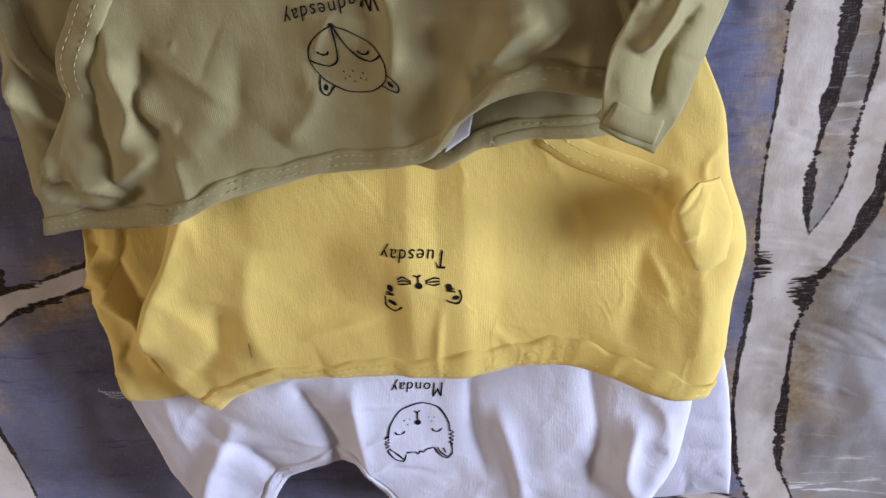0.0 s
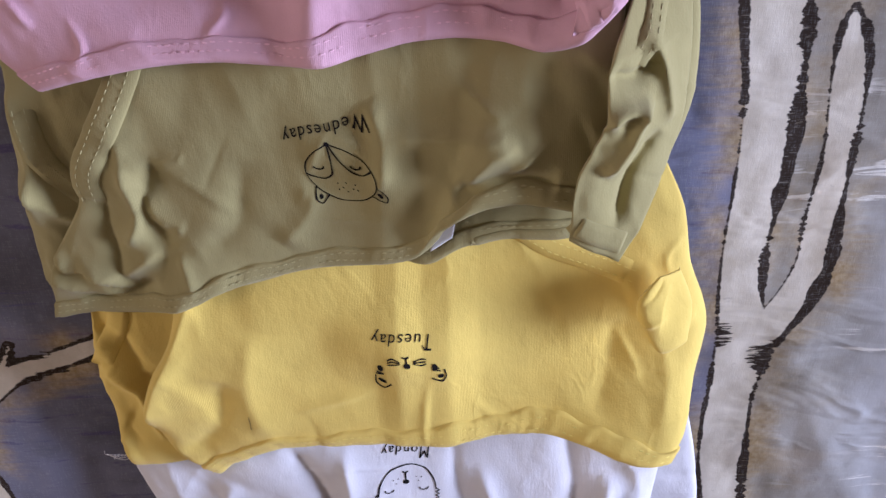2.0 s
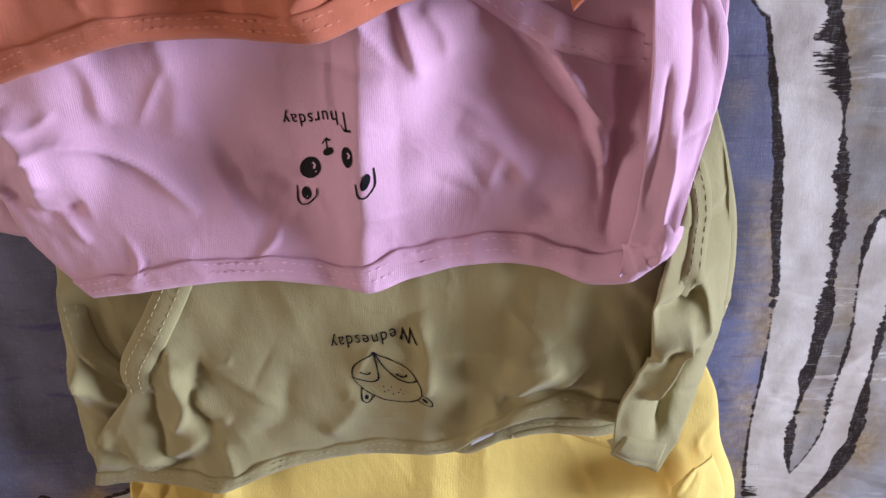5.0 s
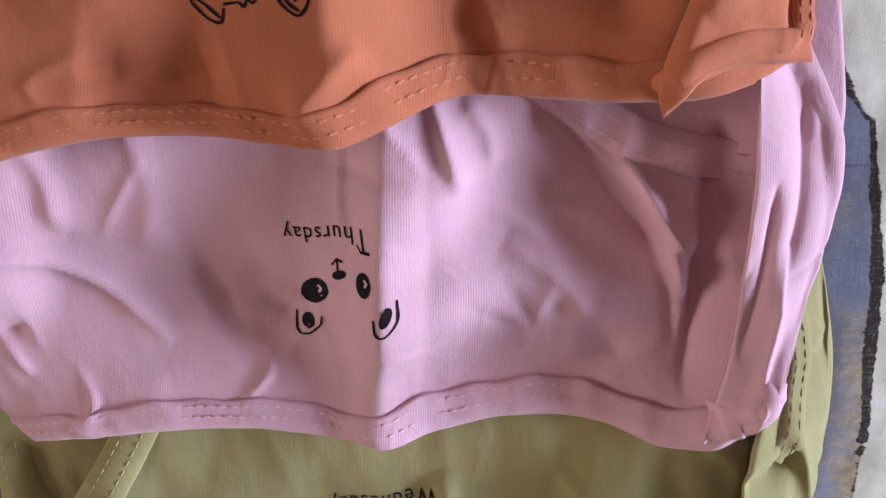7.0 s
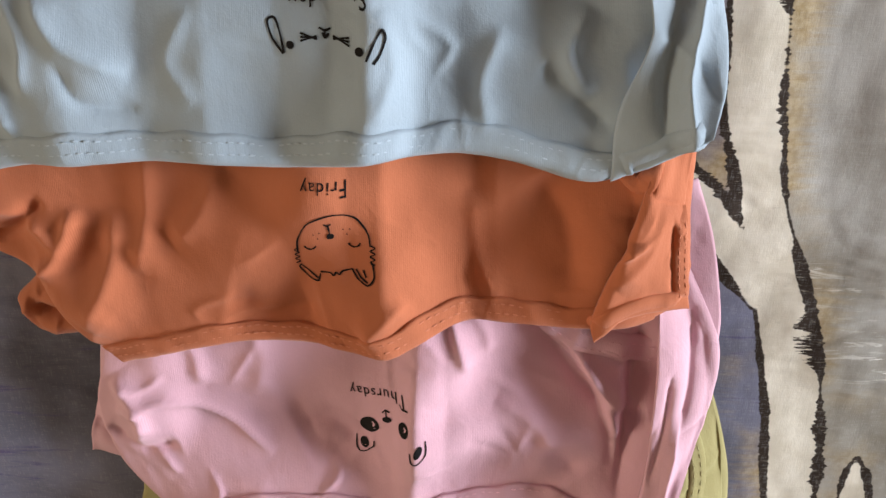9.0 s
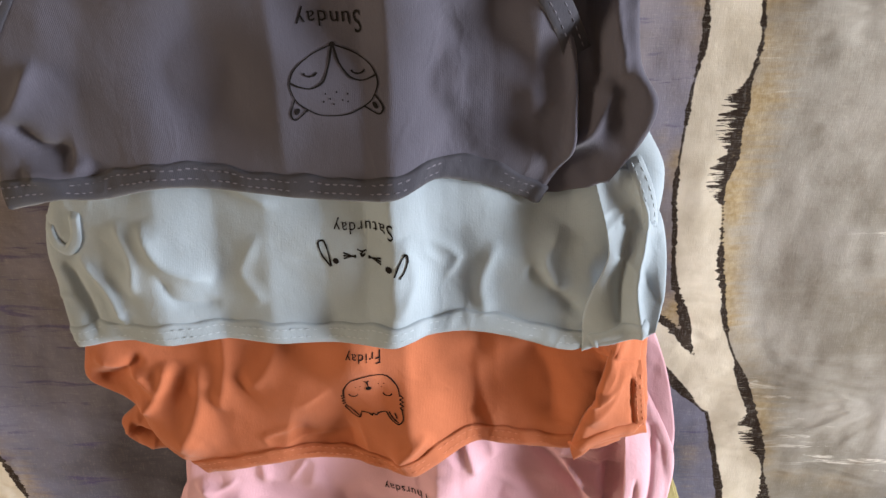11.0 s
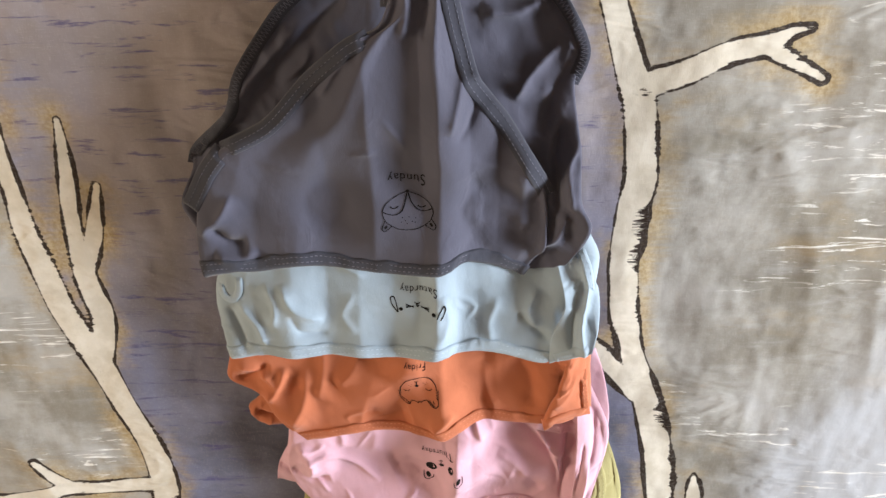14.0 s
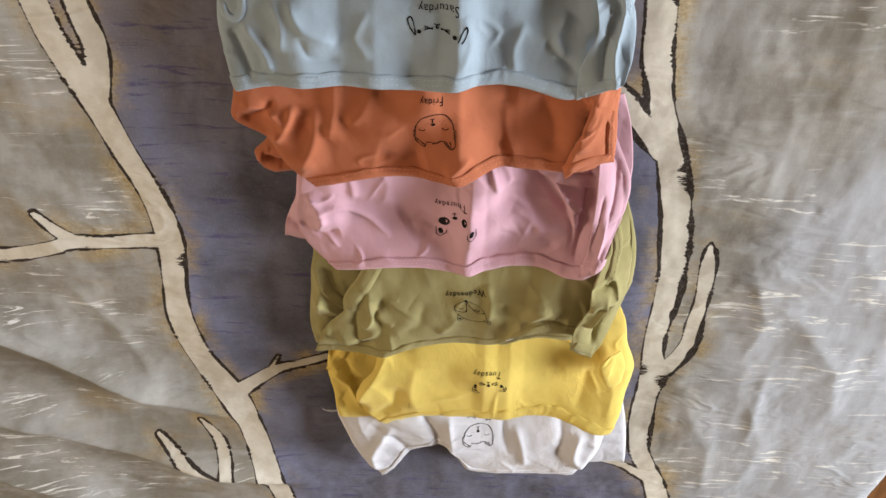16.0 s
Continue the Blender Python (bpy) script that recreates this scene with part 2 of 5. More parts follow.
def spline(points, n):
    """n points evenly along a centripetal-like smooth curve through the points."""
    p = np.asarray(points, float)
    if len(p) == 2:
        return p[0] + (p[1] - p[0]) * np.linspace(0, 1, n)[:, None]
    q = np.vstack([2 * p[0] - p[1], p, 2 * p[-1] - p[-2]])
    fine = []
    for i in range(len(p) - 1):
        a, b, c, d = q[i:i + 4]
        s = np.linspace(0, 1, 24, endpoint=False)[:, None]
        m1, m2 = (c - a) * 0.42, (d - b) * 0.42
        fine.append((2 * s**3 - 3 * s**2 + 1) * b + (s**3 - 2 * s**2 + s) * m1 + (3 * s**2 - 2 * s**3) * c + (s**3 - s**2) * m2)
    fine = np.vstack(fine + [p[-1:]])
    run = np.r_[0, np.cumsum(np.linalg.norm(np.diff(fine, axis=0), axis=1))]
    at = np.linspace(0, run[-1], n)
    return np.stack([np.interp(at, run, fine[:, k]) for k in range(fine.shape[1])], 1)


def to_line(x, y, line):
    """Distance from points to a polyline, the signed side of it and the share of its length."""
    best, sign, share = np.full(x.shape, 9.0), np.zeros(x.shape), np.zeros(x.shape)
    line = np.asarray(line, float)[:, :2]
    seg = np.linalg.norm(np.diff(line, axis=0), axis=1)
    total, run = seg.sum(), 0.0
    for (ax, ay), (bx, by), length in zip(line[:-1], line[1:], seg):
        ex, ey = (bx - ax) / length, (by - ay) / length
        s = np.clip((x - ax) * ex + (y - ay) * ey, 0, length)
        dx, dy = x - ax - s * ex, y - ay - s * ey
        d = np.hypot(dx, dy)
        near = d < best
        best = np.where(near, d, best)
        sign = np.where(near, np.sign(ex * dy - ey * dx), sign)
        share = np.where(near, (run + s) / total, share)
        run += length
    return best, sign, share


def lattice(seed, size=256):
    return np.random.RandomState(seed).rand(size, size) - 0.5


def waves(x, y, seed, scale, octaves=3):
    """Smooth value noise in the plane, about -0.5 to 0.5."""
    out, gain = np.zeros(x.shape), 1.0
    for o in range(octaves):
        g = lattice(seed + o)
        px, py = x * scale * 2**o + 57.3 * o + 100, y * scale * 2**o + 31.7 * o + 100
        ix, iy = np.floor(px).astype(int), np.floor(py).astype(int)
        fx, fy = px - ix, py - iy
        fx, fy = fx * fx * (3 - 2 * fx), fy * fy * (3 - 2 * fy)
        n = 256
        a, b = g[ix % n, iy % n], g[(ix + 1) % n, iy % n]
        c, d = g[ix % n, (iy + 1) % n], g[(ix + 1) % n, (iy + 1) % n]
        out += gain * (a + (b - a) * fx + (c - a) * fy + (a - b - c + d) * fx * fy)
        gain *= 0.5
    return out


# ---- how high the pile stands, cell by cell ----
CELL, HX, HY = 0.002, -0.30, -0.34
pile = np.zeros((260, 420))


def cells(x, y):
    return np.clip(((x - HX) / CELL).astype(int), 0, 259), np.clip(((y - HY) / CELL).astype(int), 0, 419)


def heap(p):
    """Add a cloth to the pile."""
    i, j = cells(p[..., 0].ravel(), p[..., 1].ravel())
    top = np.zeros_like(pile)
    np.maximum.at(top, (i, j), p[..., 2].ravel())
    grown = top.copy()
    for di in (-1, 0, 1):
        for dj in (-1, 0, 1):
            grown = np.maximum(grown, np.roll(np.roll(top, di, 0), dj, 1))
    np.maximum(pile, np.where(top > 0, top, grown * 0.98), out=pile)


def blur(a, n=1):
    for _ in range(n):
        e = np.pad(a, 1, mode="edge")
        a = (e[1:-1, 1:-1] * 2 + e[:-2, 1:-1] + e[2:, 1:-1] + e[1:-1, :-2] + e[1:-1, 2:]) / 6
    return a


class Cloth:
    """A draped patch between four edge curves, with folds, resting on the pile."""

    def __init__(self, bottom, left, right, top, nu=190, nv=100, bulge=0.008, edge=0.07, folds=(), facets=(), seed=1, crumple=0.0016, creases=26, rest=True, gap=0.0016, peak=0.35, pins=(), reach=0.017):
        u, v = np.linspace(0, 1, nu), np.linspace(0, 1, nv)
        b, t, l, r = spline(bottom, nu), spline(top, nu), spline(left, nv), spline(right, nv)
        U, V = u[None, :, None], v[:, None, None]
        p = (1 - V) * b[None] + V * t[None] + (1 - U) * l[:, None] + U * r[:, None]
        p -= (1 - U) * (1 - V) * b[0] + U * (1 - V) * b[-1] + (1 - U) * V * t[0] + U * V * t[-1]
        x, y = p[..., 0], p[..., 1]
        du = np.minimum(np.minimum(U[..., 0], 1 - U[..., 0]) / edge, 1)
        rim = np.sqrt(np.clip(1 - (1 - du) ** 2, 0, 1)) + 0 * V[..., 0]
        hump = np.exp(-((V[..., 0] - peak) / 0.38) ** 2) * np.clip(V[..., 0] / 0.08, 0, 1) ** 0.5
        base = p[..., 2] + bulge * rim * hump
        z = np.zeros(x.shape)
        if facets:
            kx, kz = zip(*facets)
            sway = x + waves(x * 0, y, seed * 5 + 2, 26, 2) * 0.0022
            z = z + blur(np.interp(sway, kx, kz) * rim, 1) * np.clip(0.3 + V[..., 0] * 2.8, 0, 1)
        for line, width, high, *kind in folds:
            d, sign, share = to_line(x, y, spline(line, 4 * len(line)))
            taper = np.clip(np.minimum(share, 1 - share) / 0.18, 0.0, 1) ** 0.7
            if kind and kind[0] == "step":
                z = z + high * taper * np.where(sign > 0, np.exp(-d / (width * 3)), -np.exp(-((d / width) ** 2)) * 0.35) * np.clip(d / 0.0012, 0.0, 1) ** 0.5
            elif kind and kind[0] == "crease":
                z = z + high * taper * np.exp(-d / width)
            else:
                z = z + high * 1.15 * taper * np.exp(-1.35 * (np.sqrt((d / width) ** 2 + 0.05) - 0.22))
        rng = np.random.RandomState(seed * 7 + 3)
        for _ in range(creases // 2):
            cu, cv = rng.beta(0.55, 0.55), rng.uniform(0.05, 0.75)
            cj, ci = int(cu * (nu - 1)), int(cv * (nv - 1))
            lean, long = rng.normal(0.9 if cu < 0.5 else -0.9, 0.7), rng.uniform(0.012, 0.036)
            cx, cy = x[ci, cj], y[ci, cj]
            bend = rng.normal(0, 0.006)
            ax, ay = math.sin(lean) * long / 2, math.cos(lean) * long / 2
            d, sign, share = to_line(x, y, spline([(cx - ax, cy - ay), (cx + bend, cy), (cx + ax, cy + ay)], 9))
            w, h = rng.uniform(0.0016, 0.0034), rng.uniform(0.0006, 0.0019) * rng.choice([1, 1, -0.7])
            z = z + h * np.sin(np.pi * np.clip(share, 0, 1)) * np.exp(-1.3 * (np.sqrt((d / w) ** 2 + 0.04) - 0.2)) * np.where(sign > 0, 1.0, np.exp(-d / (w * 0.8)))
        edgy = np.exp(-((np.minimum(U[..., 0], 1 - U[..., 0]) / 0.15) ** 2))
        soft = waves(x, y, seed * 11, 22, 3) * crumple * 1.7 + waves(x * 1.3 + y * 0.5, y * 0.9, seed * 11 + 5, 50, 3) * crumple * (0.35 + 0.9 * edgy)
        ridged = (1 - 2 * np.abs(waves(x + y * 0.3, y * 0.8, seed * 11 + 21, 21, 2))) ** 4 - 0.4
        sides = 0.35 + 1.5 * np.exp(-((np.minimum(U[..., 0], 1 - U[..., 0]) / 0.13) ** 2))
        z = z + soft * (0.35 + 0.65 * rim) + ridged * crumple * 0.55 * sides * rim * np.clip(V[..., 0] / 0.1, 0.15, 1)
        if rest:
            # the cloth bridges what lies under it; its own folds stay on top of that
            i, j = cells(x, y)
            wide = np.clip(pile[i, j] + gap - base, 0, None)
            for _ in range(5):
                e = np.pad(wide, 1, mode="edge")
                wide = np.max([e[1:-1, 1:-1], e[:-2, 1:-1], e[2:, 1:-1], e[1:-1, :-2], e[1:-1, 2:]], axis=0)
            z = base + blur(wide, 30) + z
            if pins:
                z = self.pinned(x, y, z, np.array(pins), reach)
            short = np.clip(pile[i, j] + 0.0009 - z, 0, None)
            for _ in range(2):
                e = np.pad(short, 1, mode="edge")
                short = np.max([e[1:-1, 1:-1], e[:-2, 1:-1], e[2:, 1:-1], e[1:-1, :-2], e[1:-1, 2:]], axis=0)
            z = z + blur(short, 6)
        else:
            z = base + z
        z = np.maximum(z, 0.0025)
        self.p = np.stack([x, y, z], -1)
        self.nu, self.nv = nu, nv
        heap(self.p)

    @staticmethod
    def pinned(x, y, z, pins, reach):
        """Draw the cloth softly through a few known heights."""
        off = []
        for px, py, pz in pins:
            k = np.argmin((x - px) ** 2 + (y - py) ** 2)
            off.append(pz - z.ravel()[k])
        far = np.hypot(pins[:, None, 0] - pins[None, :, 0], pins[:, None, 1] - pins[None, :, 1])
        gain = np.linalg.solve(np.exp(-((far / reach) ** 2)) + 0.12 * np.eye(len(pins)), np.array(off))
        for (px, py, _), g in zip(pins, gain):
            z = z + g * np.exp(-((x - px) ** 2 + (y - py) ** 2) / reach**2)
        return z

    def at(self, u, v):
        a, b = np.clip(np.asarray(v, float), 0, 1) * (self.nv - 1), np.clip(np.asarray(u, float), 0, 1) * (self.nu - 1)
        i, j = np.minimum(a.astype(int), self.nv - 2), np.minimum(b.astype(int), self.nu - 2)
        fa, fb = (a - i)[..., None], (b - j)[..., None]
        p = self.p
        return (1 - fa) * ((1 - fb) * p[i, j] + fb * p[i, j + 1]) + fa * ((1 - fb) * p[i + 1, j] + fb * p[i + 1, j + 1])

    def normal(self, u, v, e=0.006):
        u, v = np.asarray(u, float), np.asarray(v, float)
        n = np.cross(self.at(u + e, v) - self.at(u - e, v), self.at(u, v + e) - self.at(u, v - e))
        return n / np.maximum(np.linalg.norm(n, axis=-1, keepdims=True), 1e-9)

    def build(self, name, material, parent, label="", thick=0.0009):
        """The cloth with its turned-in underside, as one mesh."""
        top = self.p.reshape(-1, 3)
        under = top - np.array([0, 0, thick])
        n = len(top)
        f = grid_faces(self.nv, self.nu)
        ring = np.r_[np.arange(self.nu), np.arange(1, self.nv) * self.nu + self.nu - 1, (self.nv - 1) * self.nu + np.arange(self.nu - 2, -1, -1), np.arange(self.nv - 2, 0, -1) * self.nu]
        side = np.stack([np.roll(ring, -1), ring, ring + n, np.roll(ring, -1) + n], -1)
        ob = place(name, np.vstack([top, under]), np.vstack([f, f[:, ::-1] + n, side]), material, parent, label)
        self.tree_ob = ob
        return ob


def hem(cloth, material, parent, width=0.0095, u0=0.0, u1=1.0, name="waistband", label="", rows=2, thread=None, n=300):
    """A turned and stitched band along the lower edge of a cloth."""
    u = np.linspace(u0, u1, n)
    long = np.linalg.norm(cloth.at(u, 0.10) - cloth.at(u, 0.0), axis=1)
    wide = min(25, n // 3) // 2 * 2 + 1
    long = np.convolve(np.pad(long, wide // 2, mode="edge"), np.ones(wide) / wide, "valid")
    per = 0.10 / np.maximum(long, 1e-4)
    nrm = cloth.normal(u, np.full(n, 0.03))
    rows_p = []
    profile = [(1.03, -0.0014), (1.0, -0.0008), (0.985, 0.0008), (0.88, 0.0012), (0.62, 0.0012), (0.40, 0.0014), (0.16, 0.0014), (0.02, 0.0009), (-0.06, -0.0002), (-0.03, -0.0014), (0.15, -0.0022), (0.6, -0.0024)]
    wob = 1 + 0.06 * np.sin(u * 37) + 0.04 * np.sin(u * 91 + 1)
    for s, h in profile:
        v = np.maximum(s, 0) * width * per * wob
        q = cloth.at(u, v)
        down = (cloth.at(u, 0.0) - cloth.at(u, 0.03))
        down /= np.maximum(np.linalg.norm(down, axis=1, keepdims=True), 1e-9)
        rows_p.append(q + nrm * h + down * (max(-s, 0) * width))
    p = np.array(rows_p)
    run = np.r_[0, np.cumsum(np.linalg.norm(np.diff(p[4], axis=0), axis=1))]
    p[2:7] += nrm[None] * (waves(run, run * 0 + 1, 71, 140, 2) * 0.0007)[None, :, None]
    band = place(name, p, grid_faces(len(profile), n)[:, ::-1], material, parent, label)
    for k in range(rows):
        stitches(cloth, band, thread, u0, u1, (0.76, 0.40)[k] * width, per, wob, nrm, u, (0.00125, 0.0014)[k])
    return band


def dash(a, b, nrm, w, h):
    """A small rounded stitch from a to b."""
    along = b - a
    across = np.cross(nrm, along)
    across *= w / max(np.linalg.norm(across), 1e-9)
    up = nrm * h
    ring = []
    for s, k in ((0.0, 0.15), (0.25, 1.0), (0.75, 1.0), (1.0, 0.15)):
        c = a + along * s
        ring += [c - across * k, c + up * k, c + across * k]
    f = []
    for i in range(3):
        o = i * 3
        f += [(o, o + 3, o + 4, o + 1), (o + 1, o + 4, o + 5, o + 2)]
    return ring, f


def stitches(cloth, parent, material, u0, u1, dist, per, wob, nrm, ug, proud, pitch=0.0029, long=0.0019):
    span = np.linalg.norm(np.diff(cloth.at(ug, 0.05), axis=0), axis=1)
    run = np.r_[0, np.cumsum(span)]
    verts, faces = [], []
    at = 0.002
    while at < run[-1] - 0.004:
        ua, ub = np.interp([at, at + long], run, ug)
        pa, wa = np.interp(ua, ug, per), np.interp(ua, ug, wob)
        n = np.array([np.interp(ua, ug, nrm[:, k]) for k in range(3)])
        a, b = cloth.at(ua, dist * pa * wa) + n * proud, cloth.at(ub, dist * pa * wa) + n * proud
        v, f = dash(a, b, n, 0.00030, 0.00014)
        faces += [tuple(i + len(verts) for i in q) for q in f]
        verts += v
        at += pitch
    return place("stitching", verts, faces, material, parent, smooth=False)


class Ground:
    """Drops points on the meshes of some objects."""

    def __init__(self, obs):
        from mathutils.bvhtree import BVHTree
        verts, faces = [], []
        for ob in obs:
            off = ob.location + (ob.parent.location if ob.parent else Vector())
            start = len(verts)
            verts += [v.co + off for v in ob.data.vertices]
            faces += [tuple(i + start for i in f.vertices) for f in ob.data.polygons]
        self.tree = BVHTree.FromPolygons(verts, faces)

    def z(self, x, y, miss=0.02):
        hit = self.tree.ray_cast(Vector((x, y, 1)), Vector((0, 0, -1)))
        return hit[0].z if hit[0] else miss


def tape(name, ground, line, width, material, parent, label="", thick=0.0013, n=90, sew=None, zigzag=False):
    """A narrow bound edge laid along a line on the cloth, with its stitches."""
    c = spline([(x, y) for x, y, *_ in line], n)
    t = np.gradient(c, axis=0)
    t /= np.linalg.norm(t, axis=1, keepdims=True)
    side = np.stack([-t[:, 1], t[:, 0]], 1)
    prof = [(-1.04, -0.0022), (-1.0, 0.0001), (-0.88, 0.8), (-0.3, 1.0), (0.3, 0.95), (0.88, 0.8), (1.0, 0.0001), (1.04, -0.0022)]
    zc = np.array([[ground.z(*(c[i] + side[i] * width / 2 * s)) for i in range(n)] for s in (-0.9, 0, 0.9)])
    zc = np.maximum(zc, zc.max(0) - 0.003)
    k = np.ones(7) / 7
    zc = np.array([np.maximum(row, np.convolve(np.pad(row, 3, mode="edge"), k, "valid")) for row in zc])
    fade = np.clip(np.minimum(np.arange(n), np.arange(n)[::-1]) / 6, 0, 1)
    rows = []
    for s, h in prof:
        xy = c + side * (width / 2 * s)
        z = np.where(s < 0, zc[1] + (zc[0] - zc[1]) * min(abs(s), 1), zc[1] + (zc[2] - zc[1]) * min(abs(s), 1))
        rows.append(np.column_stack([xy, z + (h * thick * fade - 0.0016 * (1 - fade) if h > 0 else h)]))
    p = np.array(rows)
    band = place(name, p, grid_faces(len(prof), n), material, parent, label)
    if sew:
        verts, faces = [], []
        run = np.r_[0, np.cumsum(np.linalg.norm(np.diff(c, axis=0), axis=1))]
        at, flip = 0.002, 1
        while at < run[-1] - 0.003:
            for s in ((-0.5, 0.35) if not zigzag else (0,)):
                ends_ = []
                for q, sx in ((at, s if not zigzag else -0.6 * flip), (at + (0.0019 if not zigzag else 0.0011), s if not zigzag else 0.6 * flip)):
                    xy = np.array([np.interp(q, run, c[:, 0] + side[:, 0] * width / 2 * sx), np.interp(q, run, c[:, 1] + side[:, 1] * width / 2 * sx)])
                    zz = np.interp(q, run, zc[1]) + (np.interp(q, run, zc[2] if sx > 0 else zc[0]) - np.interp(q, run, zc[1])) * abs(sx)
                    ends_.append(np.array([*xy, zz + thick * 1.02]))
                v, f = dash(ends_[0], ends_[1], np.array([0, 0, 1.0]), 0.0002, 0.00025)
                faces += [tuple(i + len(verts) for i in w) for w in f]
                verts += v
            flip = -flip
            at += 0.0029 if not zigzag else 0.0011
        place("stitching", verts, faces, sew, band, smooth=False)
    return band


# ---- prints ----
class Print:
    """Flat ink shapes in one mesh, dropped on a cloth. Units: half the motif's width; y up.

    The motif is laid so that its marks fall on given spots of the cloth."""

    def __init__(self, ground, spots, lift=0.00024):
        self.g, self.lift = ground, lift
        self.v, self.f = [], []
        rows = np.array([(mx, my, 1.0) for mx, my, _, _ in spots])
        self.lay = np.linalg.lstsq(rows, np.array([(wx, wy) for _, _, wx, wy in spots]), rcond=None)[0]

    def world(self, x, y):
        wx, wy = np.array((x, y, 1.0)) @ self.lay
        return (wx, wy, self.g.z(wx, wy) + self.lift)

    def stroke(self, pts, w=0.048, n=0):
        c = spline(pts, n or max(16, len(pts) * 12))
        t = np.gradient(c, axis=0)
        t /= np.maximum(np.linalg.norm(t, axis=1, keepdims=True), 1e-9)
        start = len(self.v)
        for i, (q, d) in enumerate(zip(c, t)):
            k = 0.53 * w * (0.92 + 0.16 * math.sin(i * 0.21 + len(pts)))
            self.v += [self.world(q[0] - d[1] * k, q[1] + d[0] * k), self.world(q[0] + d[1] * k, q[1] - d[0] * k)]
        self.f += [(start + 2 * i, start + 2 * i + 1, start + 2 * i + 3, start + 2 * i + 2) for i in range(len(c) - 1)]

    def dot(self, x, y, rx, ry=None, turn=0.0):
        ry, n, start = ry or rx, 22, len(self.v)
        a = radians(turn)
        self.v.append(self.world(x, y))
        for ring in (0.55, 1.0):
            for i in range(n):
                ex, ey = ring * rx * math.cos(i * math.tau / n), ring * ry * math.sin(i * math.tau / n)
                self.v.append(self.world(x + ex * math.cos(a) - ey * math.sin(a), y + ex * math.sin(a) + ey * math.cos(a)))
        for i in range(n):
            j = (i + 1) % n
            self.f += [(start, start + 1 + i, start + 1 + j), (start + 1 + i, start + 1 + n + i, start + 1 + n + j, start + 1 + j)]

    def arc(self, x, y, rx, ry, a0, a1, w=0.048):
        self.stroke([(x + rx * math.cos(radians(a)), y + ry * math.sin(radians(a))) for a in np.linspace(a0, a1, 7)], w)

    def done(self, parent, material=None, name="line_print", label="thin black line print"):
        return place(name, self.v, self.f, material or INK, parent, label, False)


def lettering(text, ground, start, end, parent, material=None):
    """A word printed on the cloth, from its start to its end."""
    font = bpy.data.curves.new("word", "FONT")
    font.body, font.offset, font.resolution_u, font.space_character, font.shear = text, 0.001, 3, 1.15, 0.05
    ob = bpy.data.objects.new("word", font)
    mesh = bpy.data.meshes.new_from_object(ob)
    bpy.data.objects.remove(ob)
    bm = bmesh.new()
    bm.from_mesh(mesh)
    for _ in range(3):
        bmesh.ops.triangulate(bm, faces=bm.faces[:])
        far = [e for e in bm.edges if e.calc_length() > 0.16]
        bmesh.ops.subdivide_edges(bm, edges=far, cuts=1)
    bmesh.ops.triangulate(bm, faces=bm.faces[:])
    wide = max(v.co.x for v in bm.verts)
    along = np.array(end[:2]) - np.array(start[:2])
    k = np.linalg.norm(along) / wide
    ex = along / np.linalg.norm(along)
    ey = np.array([-ex[1], ex[0]])
    verts = []
    first = {"W": 0.93, "M": 0.80, "T": 0.60, "F": 0.60, "S": 0.66}[text[0]]
    for i, v in enumerate(bm.verts):
        v.index = i
        tall = 1.42 if v.co.x < first else 1.0
        jig = 0.05 * math.sin(v.co.x * 2.1 + len(text))
        q = np.array(start[:2]) + ex * v.co.x * k + ey * (v.co.y * tall + jig) * k * 1.08
        verts.append((q[0], q[1], ground.z(*q) + 0.00024))
    faces = [[v.index for v in f.verts] for f in bm.faces]
    bm.free()
    bpy.data.meshes.remove(mesh)
    return place("weekday_word", verts, faces, material or INK, parent, "printed word " + text, False)


def bear_face(p):
    p.stroke([(-0.98, -0.05), (-0.93, 0.35), (-0.62, 0.85), (0, 1.05), (0.55, 0.88), (0.86, 0.4), (0.93, 0.02)])
    for s, x0 in ((-1, -1.0), (1, 0.98)):
        p.stroke([(x0 + (0.07 if i % 2 else -0.05) * s, 0.05 - i * 0.075) for i in range(8)], 0.04)
    p.stroke([(-0.92, -0.5), (-0.98, -0.62), (-0.75, -0.92), (-0.5, -1.02), (-0.42, -0.78)])
    p.stroke([(-0.92, -0.55), (-0.72, -0.72), (-0.5, -0.95)])
    p.stroke([(-0.42, -0.72), (-0.15, -0.72), (-0.05, -0.8), (0.02, -0.7), (0.12, -0.76), (0.2, -0.66), (0.45, -0.6)])
    p.stroke([(0.45, -0.6), (0.6, -0.86), (0.85, -1.05), (1.02, -0.85), (1.0, -0.5), (0.95, -0.4)])
    p.stroke([(0.55, -0.6), (0.68, -0.82), (0.86, -0.98)])
    p.stroke([(0.74, -0.62), (0.82, -0.82)])
    p.dot(-0.08, 0.38, 0.10, 0.09)
    p.stroke([(-0.08, 0.42), (-0.1, 0.6), (-0.11, 0.75)])
    p.arc(-0.12, 0.82, 0.09, 0.08, 200, 340)
    for x in (-0.62, 0.52):
        p.arc(x, 0.14, 0.15, 0.12, 185, 355, 0.045)
    for x, y in ((-0.5, 0.48), (-0.35, 0.52), (-0.4, 0.34), (0.25, 0.56), (0.42, 0.55), (0.34, 0.4)):
        p.dot(x, y, 0.02)


